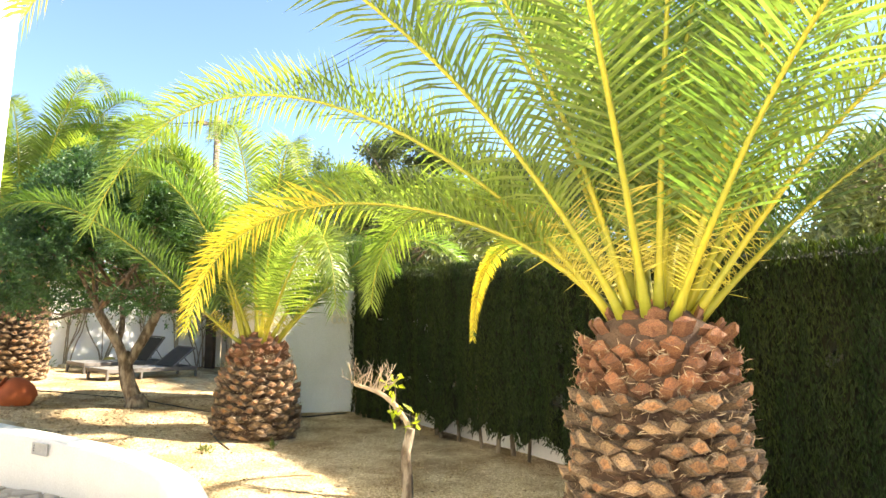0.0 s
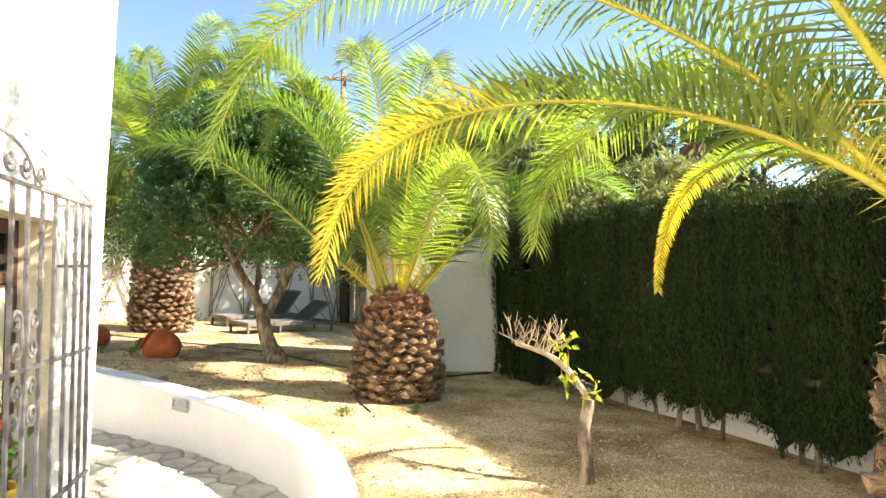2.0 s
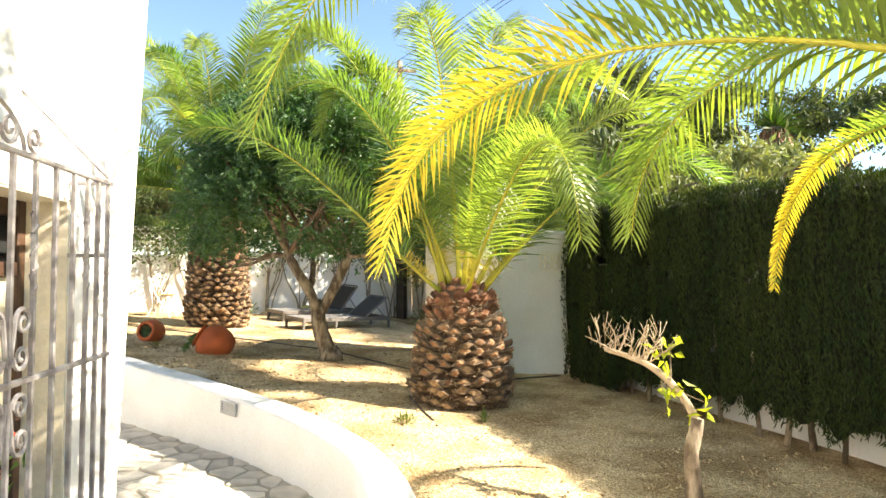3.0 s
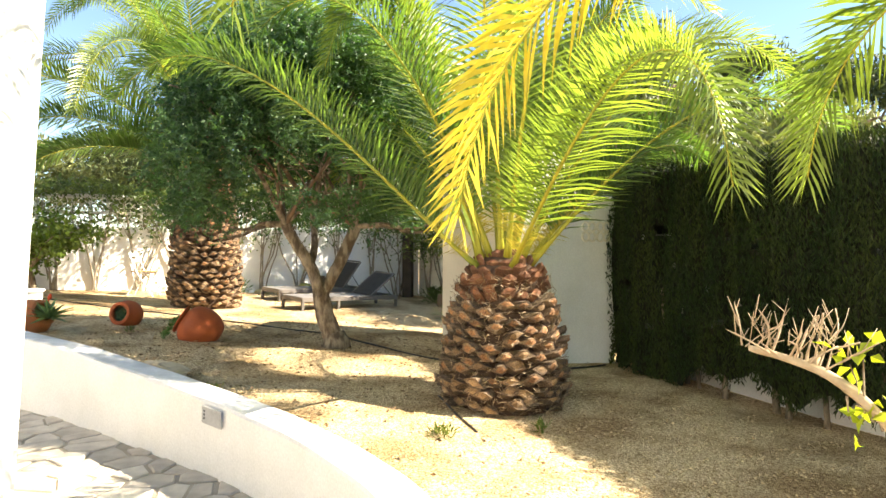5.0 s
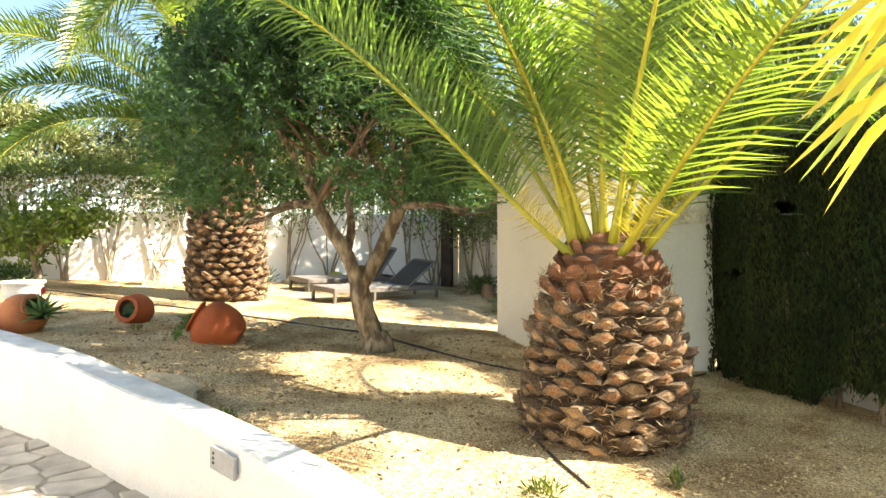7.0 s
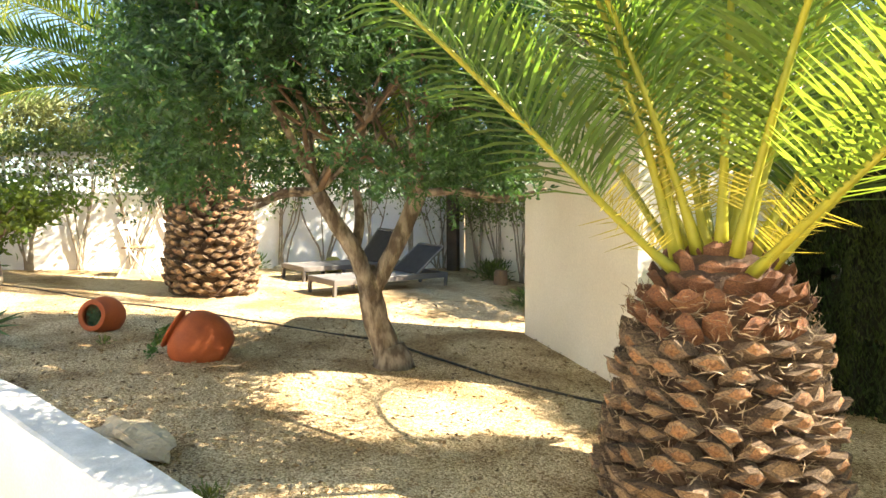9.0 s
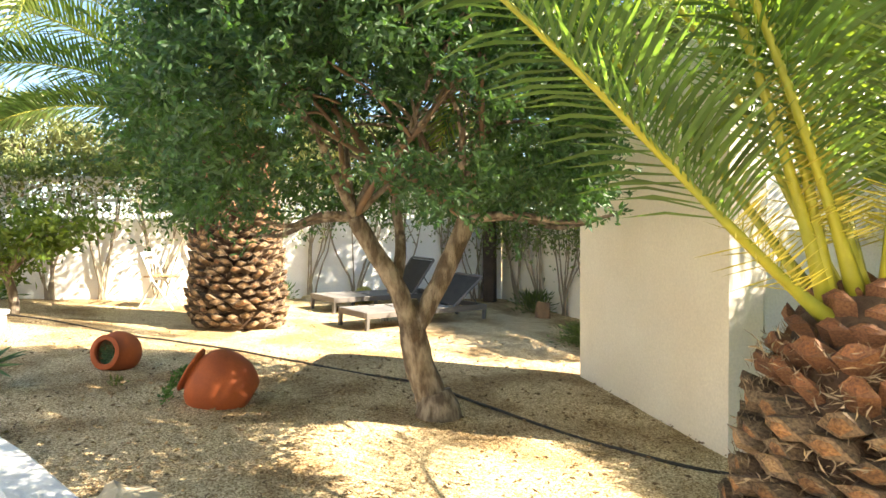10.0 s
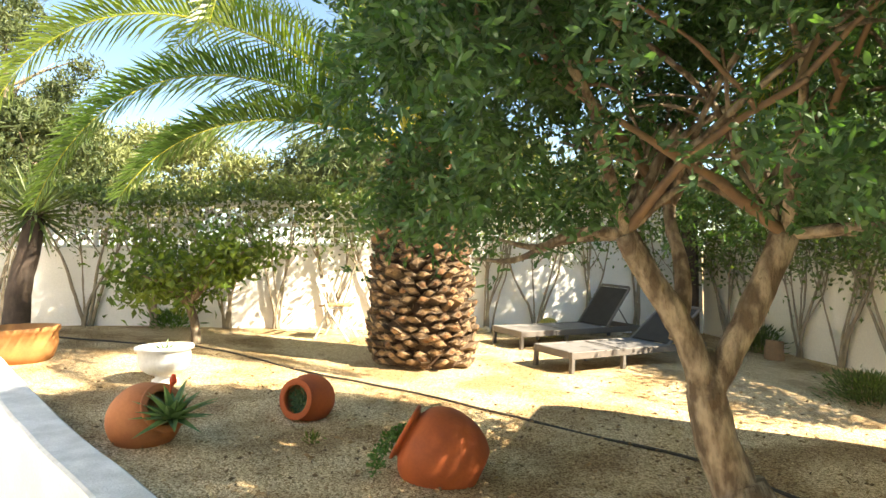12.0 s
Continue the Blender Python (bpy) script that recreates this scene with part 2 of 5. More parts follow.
# ---------- building blocks ----------
class Geo:
    """Vertices and faces that become one mesh object."""

    def __init__(self):
        self.v, self.f, self.m = [], [], []

    def add(self, verts, faces, mi=0):
        o = len(self.v)
        self.v.extend(tuple(p) for p in verts)
        self.f.extend(tuple(o + i for i in f) for f in faces)
        self.m.extend([mi] * len(faces))
        return self

    def box(self, m, sx, sy, sz, b=0.006, mi=0):
        """A box of half sizes with chamfered edges, placed by a matrix."""
        b = min(b, sx * 0.45, sy * 0.45, sz * 0.45)
        pts, idx = [], {}
        for i in (-1, 1):
            for j in (-1, 1):
                for k in (-1, 1):
                    for a in range(3):
                        h = [sx - b, sy - b, sz - b]
                        h[a] += b
                        idx[(i, j, k, a)] = len(pts)
                        pts.append(m @ Vector((i * h[0], j * h[1], k * h[2])))
        fs = []
        for a in range(3):
            c, d = (a + 1) % 3, (a + 2) % 3
            for s in (-1, 1):
                ring = []
                for p, q in ((-1, -1), (1, -1), (1, 1), (-1, 1)):
                    key = [0, 0, 0]
                    key[a], key[c], key[d] = s, p, q
                    ring.append(idx[(*key, a)])
                fs.append(ring if s > 0 else ring[::-1])
            for p in (-1, 1):
                for q in (-1, 1):
                    k1, k2 = [0, 0, 0], [0, 0, 0]
                    k1[a], k1[c], k1[d] = -1, p, q
                    k2[a], k2[c], k2[d] = 1, p, q
                    r = [idx[(*k1, c)], idx[(*k2, c)], idx[(*k2, d)], idx[(*k1, d)]]
                    fs.append(r if p * q < 0 else r[::-1])
        for i in (-1, 1):
            for j in (-1, 1):
                for k in (-1, 1):
                    r = [idx[(i, j, k, a)] for a in range(3)]
                    fs.append(r if i * j * k > 0 else r[::-1])
        return self.add(pts, fs, mi)

    def tube(self, pts, radii, n=8, mi=0):
        pts = [Vector(p) for p in pts]
        if not hasattr(radii, "__len__"):
            radii = [radii] * len(pts)
        vs, fs = [], []
        ref = None
        for i, p in enumerate(pts):
            d = (pts[min(i + 1, len(pts) - 1)] - pts[max(i - 1, 0)]).normalized()
            if ref is None:
                ref = d.orthogonal().normalized()
            ref = (ref - d * ref.dot(d)).normalized()
            s = d.cross(ref)
            for k in range(n):
                a = 2 * math.pi * k / n
                vs.append(p + (ref * math.cos(a) + s * math.sin(a)) * radii[i])
        for i in range(len(pts) - 1):
            for k in range(n):
                fs.append((i * n + k, i * n + (k + 1) % n, (i + 1) * n + (k + 1) % n, (i + 1) * n + k))
        fs.append(tuple(range(n))[::-1])
        fs.append(tuple((len(pts) - 1) * n + k for k in range(n)))
        return self.add(vs, fs, mi)

    def lathe(self, prof, n=32, m=Matrix(), mi=0, wobble=0.0, seed=0.0):
        vs, fs = [], []
        for r, z in prof:
            for k in range(n):
                a = 2 * math.pi * k / n
                rr = r * (1 + wobble * noise.noise((math.cos(a) * 1.5, math.sin(a) * 1.5, z * 2 + seed)))
                vs.append(m @ Vector((rr * math.cos(a), rr * math.sin(a), z)))
        for i in range(len(prof) - 1):
            for k in range(n):
                fs.append((i * n + k, i * n + (k + 1) % n, (i + 1) * n + (k + 1) % n, (i + 1) * n + k))
        return self.add(vs, fs, mi)

    def prism(self, poly, z0, z1, mi=0):
        """An upright prism over a plan; z0, z1: numbers or one height a corner."""
        n = len(poly)
        z0 = z0 if hasattr(z0, "__len__") else [z0] * n
        z1 = z1 if hasattr(z1, "__len__") else [z1] * n
        vs = [(x, y, z) for (x, y), z in zip(poly, z0)] + [(x, y, z) for (x, y), z in zip(poly, z1)]
        fs = [tuple(range(n))[::-1], tuple(range(n, 2 * n))] + [(i, (i + 1) % n, n + (i + 1) % n, n + i) for i in range(n)]
        return self.add(vs, fs, mi)

    def leaves(self, pos, nor_dir, length, width, mi=0, fold=0.12, oval=False):
        """Pointed leaf blades: pos (n,3), nor_dir (n,3) the way each one points."""
        n = len(pos)
        d = nor_dir / (np.linalg.norm(nor_dir, axis=1, keepdims=True) + 1e-9)
        r = np.random.normal(size=(n, 3))
        s = np.cross(d, r)
        s /= np.linalg.norm(s, axis=1, keepdims=True) + 1e-9
        u = np.cross(s, d)
        L = (length * np.random.uniform(0.65, 1.25, (n, 1)))
        W = (width * np.random.uniform(0.7, 1.2, (n, 1)))
        if oval:
            vs = np.stack([pos, pos + d * L * 0.3 + s * W, pos + d * L * 0.72 + s * W * 0.85 + u * L * fold, pos + d * L + u * L * fold,
                           pos + d * L * 0.72 - s * W * 0.85 + u * L * fold, pos + d * L * 0.3 - s * W], axis=1).reshape(-1, 3)
            o = len(self.v)
            self.v.extend(map(tuple, vs.tolist()))
            self.f.extend(tuple(range(o + 6 * i, o + 6 * i + 6)) for i in range(n))
            self.m.extend([mi] * n)
            return self
        a = pos
        b1 = pos + d * L * 0.45 + s * W + u * L * fold
        b2 = pos + d * L * 0.45 - s * W + u * L * fold
        c = pos + d * L * 0.45
        e = pos + d * L - u * L * fold * 0.6
        vs = np.stack([a, b1, e, b2, c], axis=1).reshape(-1, 3)
        o = len(self.v)
        self.v.extend(map(tuple, vs.tolist()))
        for i in range(n):
            k = o + 5 * i
            self.f.append((k, k + 1, k + 2, k + 4))
            self.f.append((k, k + 4, k + 2, k + 3))
        self.m.extend([mi] * (2 * n))
        return self

    def mesh(self, name, mats, smooth=False):
        me = bpy.data.meshes.new(name)
        me.from_pydata(self.v, [], self.f)
        for x in mats if isinstance(mats, (list, tuple)) else [mats]:
            me.materials.append(x)
        me.polygons.foreach_set("material_index", self.m)
        if smooth:
            me.polygons.foreach_set("use_smooth", [True] * len(me.polygons))
        me.update()
        return me


def thing(name, place=(0, 0, 0), label="", category="", group="", kind=""):
    ob = new(name)
    ob.location = place
    ob.empty_display_size = 0.2
    return tagged(ob, label, category, group, kind)


def part(name, geo, mats, parent=None, label="", smooth=False, kind="", local=False):
    """One mesh object under a thing or a part. Coordinates are the world's unless local."""
    me = geo.mesh(name, mats, smooth) if isinstance(geo, Geo) else geo
    ob = new(name, me)
    if parent is not None:
        ob.parent = parent
        if not local:
            o = Vector((0, 0, 0))
            p = parent
            while p is not None:
                o += p.location
                p = p.parent
            ob.location = -o
    return tagged(ob, label, kind=kind)


def whole(name, geo, mats, label, category, group="", kind="", smooth=False):
    """A top-level thing that is one mesh."""
    ob = new(name, geo.mesh(name, mats, smooth))
    return tagged(ob, label, category, group, kind)


def gz(x, y):
    """Height of the gravel."""
    return -0.083 - 0.0593 * min(max(x, -16), 4) - 0.0066 * min(max(y, -4), 20)


def smooth_line(pts, per=6):
    out = []
    P = [Vector(p) for p in pts]
    for i in range(len(P) - 1):
        a, b, c, d = P[max(i - 1, 0)], P[i], P[i + 1], P[min(i + 2, len(P) - 1)]
        for k in range(per):
            t = k / per
            out.append(0.5 * ((2 * b) + (c - a) * t + (2 * a - 5 * b + 4 * c - d) * t * t + (3 * b - a - 3 * c + d) * t ** 3))
    return out + [P[-1]]


# ---------- plan: retaining wall line (front foot), house face ----------
WALL_LINE = smooth_line([Vector((x, y, 0)) for x, y in (
    (-16.0, 10.6), (-12.0, 9.3), (-9.0, 8.42), (-7.0, 7.93), (-5.95, 7.56), (-4.75, 7.08), (-3.86, 6.68), (-3.08, 6.2), (-2.56, 5.75),
    (-2.14, 5.13), (-1.83, 4.45), (-1.45, 3.7), (-0.95, 2.75), (-0.35, 1.7), (0.25, 0.7), (0.62, -0.5), (0.8, -2.5), (0.8, -6.0))], 5)
WALL_T = 0.27
PATH_Z = -0.32


def wall_side(P):
    """Signed distance of plan points (n,2) from the wall's foot line: positive on the garden side."""
    A = np.array([(p.x, p.y) for p in WALL_LINE])
    a, b = A[:-1], A[1:]
    best = np.full(len(P), 1e9)
    sign = np.ones(len(P))
    for p, q in zip(a, b):
        d = q - p
        t = np.clip(((P - p) @ d) / (d @ d), 0, 1)
        e = P - (p + t[:, None] * d)
        dist = np.hypot(e[:, 0], e[:, 1])
        cr = d[0] * e[:, 1] - d[1] * e[:, 0]
        m = dist < best
        best[m], sign[m] = dist[m], np.sign(cr[m])
    return best * sign


def build_ground():
    def axis(lo, hi, step, far):
        inner = list(np.arange(lo, hi + 1e-6, step))
        out = [hi + (far - hi) * (k / 14) ** 3 for k in range(1, 15)]
        low = [lo - (far - abs(lo)) * (k / 14) ** 3 for k in range(14, 0, -1)]
        return np.array(low + inner + out)
    xs, ys = axis(-15, 5, 0.11, 3000), axis(-5, 19, 0.11, 3000)
    X, Y = np.meshgrid(xs, ys)
    P = np.c_[X.ravel(), Y.ravel()]
    near = (np.abs(P[:, 0] + 5) < 12) & (np.abs(P[:, 1] - 6) < 14)
    side = np.where(P[:, 0] > 1, 1.0, -1.0)
    side[near] = wall_side(P[near])
    side[~near] = np.where((P[~near, 1] > 9) | (P[~near, 0] > 1), 1.0, -1.0)
    Z = -0.083 - 0.0593 * np.clip(P[:, 0], -16, 4) - 0.0066 * np.clip(P[:, 1], -4, 20)
    bumps = np.array([0.018 * noise.noise((x * 0.9, y * 0.9, 0)) + 0.007 * noise.noise((x * 4, y * 4, 3)) if n else 0 for (x, y), n in zip(P, near)])
    Z = np.where(side > 0.13, Z + bumps, PATH_Z - 0.05)
    g = Geo()
    g.v = list(map(tuple, np.c_[P, Z].tolist()))
    w = len(xs)
    g.f = [(j * w + i, j * w + i + 1, (j + 1) * w + i + 1, (j + 1) * w + i) for j in range(len(ys) - 1) for i in range(w - 1)]
    g.m = [0] * len(g.f)
    whole("ground", g, GRAVEL, "ochre gravel ground of the raised garden", "ground", kind="structure", smooth=True)


build_ground()


def sweep_wall(name, line, thick, zbot, ztop, mats, label, side=1, bevel=0.03):
    """A wall with a rounded top edge swept along a foot line; ztop(x, y) gives its top."""
    vs, fs, mi = [], [], []
    n = len(line)
    prof = 7
    for i, p in enumerate(line):
        d = (line[min(i + 1, n - 1)] - line[max(i - 1, 0)]).normalized()
        s = Vector((-d.y, d.x, 0)) * side
        zt = ztop(p.x, p.y)
        for off, z in ((0, zbot), (0, zt - bevel), (bevel * 0.35, zt - bevel * 0.3), (bevel, zt), (thick - bevel, zt), (thick, zt - bevel), (thick, zbot)):
            w = 0.006 * noise.noise((p.x * 2.1, p.y * 2.1, z * 3 + off * 5))
            q = p + s * (off + w)
            vs.append((q.x, q.y, z + (w if z > zbot else 0)))
    g = Geo()
    for i in range(n - 1):
        for k in range(prof - 1):
            a, b = i * prof + k, (i + 1) * prof + k
            fs.append((a, b, b + 1, a + 1) if side > 0 else (a + 1, b + 1, b, a))
            mi.append(1 if k in (2, 3, 4) else 0)
    g.v, g.f, g.m = vs, fs, mi
    g.add([vs[k] for k in range(prof)], [tuple(range(prof))])
    g.add([vs[(n - 1) * prof + k] for k in range(prof)], [tuple(range(prof))[::-1]])
    return whole(name, g, mats, label, "wall", kind="structure", smooth=False)


WALL_LINE_D = smooth_line(WALL_LINE, 3)
sweep_wall("wall_retaining", WALL_LINE_D, WALL_T, PATH_Z - 0.1, lambda x, y: gz(x, y) + 0.105, [PLASTER, CAP], "low curved white plastered retaining wall beside the path")


# ---------- house with window grille ----------
HA = Vector((-3.25, 4.42, 0))
HU = Vector((0.4, -0.917, 0)).normalized()
HN = Vector((0.917, 0.4, 0)).normalized()


def hp(s, n, z):
    return HA + HU * s + HN * n + Vector((0, 0, z))


def hbox(g, s0, s1, n0, n1, z0, z1, b=0.006, mi=0):
    c = hp((s0 + s1) / 2, (n0 + n1) / 2, (z0 + z1) / 2)
    m = Matrix.Translation(c) @ Matrix((HU, HN, Vector((0, 0, 1)))).transposed().to_4x4()
    return g.box(m, (s1 - s0) / 2, abs(n1 - n0) / 2, (z1 - z0) / 2, b, mi)


def build_house():
    h = thing("house", HA + HU * 3 - HN * 2, "white rendered house with a grilled window beside the path", "house")
    S0, S1, Z0, Z1, DEEP = 0.56, 2.35, 0.28, 1.70, 0.17
    g = Geo()
    lo, hi = [(0.06, 0), (S0, 0), (S0, -4.0), (0.06, -4.0)], [(-0.74, 0), (S0, 0), (S0, -4.0), (-0.74, -4.0)]
    g.add([hp(a, b, -0.45) for a, b in lo] + [hp(a, b, 6.0) for a, b in hi], [(0, 1, 2, 3), (7, 6, 5, 4), (0, 4, 5, 1), (1, 5, 6, 2), (2, 6, 7, 3), (3, 7, 4, 0)])
    part("wall", g, HOUSE_WHITE, h)
    g = Geo()
    hbox(g, S1, 9, -4.0, 0, -0.45, 6.0, 0.02)
    part("wall", g, HOUSE_WHITE, h)
    g = Geo()
    hbox(g, S0, S1, -4.0, 0, Z1, 6.0, 0.0)
    part("lintel_wall", g, HOUSE_WHITE, h)
    g = Geo()
    hbox(g, S0, S1, -4.0, 0, -0.45, Z0, 0.0)
    part("sill_wall", g, HOUSE_WHITE, h)
    for box in ((S0 - 0.002, S0 + 0.012, -DEEP - 0.1, -0.004, Z0, Z1), (S1 - 0.012, S1 + 0.002, -DEEP - 0.1, -0.004, Z0, Z1), (S0 + 0.012, S1 - 0.012, -DEEP - 0.1, -0.004, Z1 - 0.012, Z1 + 0.001)):
        part("reveal", hbox(Geo(), *box), REVEAL, h, "cream painted window reveal")
    g = Geo()
    hbox(g, S0 - 0.12, S1 + 0.12, -0.02, 0.07, Z0 - 0.06, Z0, 0.012)
    part("sill", g, HOUSE_WHITE, h)
    g = Geo()
    hbox(g, S0 + 0.012, S1 - 0.012, -DEEP - 0.16, -DEEP - 0.10, Z0, Z1 - 0.012, 0.002)
    w = part("window", g, BROWN_FRAME, h, "brown framed window behind the grille")
    for a, b, c, d in ((S0 + 0.012, S0 + 0.07, Z0, Z1 - 0.012), (1.42, 1.50, Z0, Z1 - 0.012), (S1 - 0.07, S1 - 0.012, Z0, Z1 - 0.012),
                       (S0 + 0.07, 1.42, Z0, Z0 + 0.07), (S0 + 0.07, 1.42, 1.37, 1.43), (S0 + 0.07, 1.42, Z1 - 0.08, Z1 - 0.012),
                       (1.50, S1 - 0.07, Z0, Z0 + 0.07), (1.50, S1 - 0.07, 1.37, 1.43), (1.50, S1 - 0.07, Z1 - 0.08, Z1 - 0.012)):
        part("frame", hbox(Geo(), a, b, -DEEP - 0.07, -DEEP, c, d, 0.005), BROWN_FRAME, w)
    for a, b in ((S0 + 0.072, 1.418), (1.502, S1 - 0.072)):
        part("pane", hbox(Geo(), a, b, -DEEP - 0.05, -DEEP - 0.04, 1.432, Z1 - 0.082, 0.001), PANE, w)
        part("blind", hbox(Geo(), a, b, -DEEP - 0.05, -DEEP - 0.03, 0.74, 1.368, 0.002), REVEAL, w, "drawn cream blind")
        part("rail", hbox(Geo(), a, b, -DEEP - 0.07, -DEEP - 0.005, 0.69, 0.738, 0.004), BROWN_FRAME, w)
        part("pane", hbox(Geo(), a, b, -DEEP - 0.05, -DEEP - 0.04, Z0 + 0.072, 0.688, 0.001), PANE, w)
    # unseen white facade, added to bounce sunlight onto the retaining wall's front
    a, b = Vector((-5.6, 3.55, 0)), Vector((-15.0, 6.6, 0))
    d = (b - a).normalized()
    nn = Vector((d.y, -d.x, 0))
    g = Geo()
    g.box(Matrix.Translation((a + b) / 2 - nn * 1.5 + Vector((0, 0, 2.2))) @ Matrix((d, nn, Vector((0, 0, 1)))).transposed().to_4x4(), (b - a).length / 2, 1.5, 2.6, 0.02)
    part("unseen_bounce_wall", g, HOUSE_WHITE, h)
    g = Geo()
    hbox(g, -0.85, 9.1, -4.1, 0.12, 6.0, 6.15, 0.02)
    part("roof", g, FOAM, h)


build_house()


def spiral(c, ax, ay, r0, turns, n=22, start=0.0, flip=1):
    pts = []
    for i in range(n):
        t = i / (n - 1)
        a = start + flip * turns * 2 * math.pi * t
        r = r0 * (1 - 0.8 * t)
        pts.append(c + ax * (math.cos(a) * r) + ay * (math.sin(a) * r))
    return pts


def build_grille():
    g = thing("window_grille", hp(1.1, 0.17, 0), "grey wrought iron window grille with scrolls on a white wall", "grille")
    up = Vector((0, 0, 1))
    z0, z1, zm, zl = 0.26, 1.77, 1.04, 0.42
    n = 0.165
    s0, s1 = 0.58, 2.66
    bars = [0.60, 0.70, 0.80] + [0.92 + 0.142 * i for i in range(13)]
    for i, s in enumerate(bars):
        b = Geo()
        b.box(Matrix.Translation(hp(s, n, (z0 + z1) / 2)) @ Matrix((HU, HN, up)).transposed().to_4x4(), 0.0082, 0.0082, (z1 - z0) / 2, 0.002)
        if i % 3 == 2:
            tw = [hp(s, n, zm + 0.28 + 0.012 * k) + (HU * math.cos(k * 1.1) + HN * math.sin(k * 1.1)) * 0.009 for k in range(24)]
            b.tube(tw, 0.006, 5)
        part("bar", b, IRON, g)
    for z in (z0 + 0.02, zl, zm, z1):
        b = Geo()
        hbox(b, s0 - 0.01, s1 + 0.01, n - 0.012, n + 0.012, z - 0.009, z + 0.009, 0.003)
        part("rail", b, IRON, g)
    for s in (s0, s1):
        for z in (z0 + 0.02, zm + 0.42, z1):
            b = Geo()
            hbox(b, s - 0.008, s + 0.008, 0.0, n - 0.014, z - 0.008, z + 0.008, 0.002)
            part("wall_bracket", b, IRON, g)
    for k in (6, 10, 14):
        c = bars[k]
        for dz in (1, -1):
            for sd in (1, -1):
                b = Geo()
                cc = hp(c, n, zm + dz * 0.055)
                stem = [cc + HU * sd * (0.012 + 0.02 * t) + up * dz * 0.13 * t for t in [q / 8 for q in range(9)]]
                top = spiral(cc + HU * sd * 0.082 + up * dz * 0.135, HU * sd, up * dz, 0.050, 1.4, start=math.pi, flip=-1)
                low = spiral(cc + HU * sd * 0.075 + up * dz * 0.025, HU * sd, up * dz, 0.046, 1.3, start=math.pi, flip=1)
                b.tube(stem + top, 0.008, 6)
                part("scroll", b, IRON, g)
                part("scroll", Geo().tube(low, 0.008, 6), IRON, g)
    mid = (s0 + s1) / 2
    b = Geo()
    b.tube([hp(mid + 0.34 * math.cos(a), n, z1 + 0.17 * math.sin(a)) for a in [math.pi * q / 20 for q in range(21)]], 0.007, 6)
    part("arch", b, IRON, g)
    b = Geo()
    b.tube([hp(0.98, 0.0, 2.06), hp(0.60, n, z1 + 0.02)], 0.005, 6)
    part("stay_rod", b, IRON, g)
    for sd in (1, -1):
        for off, up_z, way, r in ((0.40, 0.06, 1, 0.05), (0.25, 0.07, -1, 0.055), (0.10, 0.075, 1, 0.05)):
            part("scroll", Geo().tube(spiral(hp(mid - sd * off, n, z1 + up_z), HU * (sd * way), up, r, 1.5, start=math.pi, flip=1), 0.007, 6), IRON, g)


build_grille()


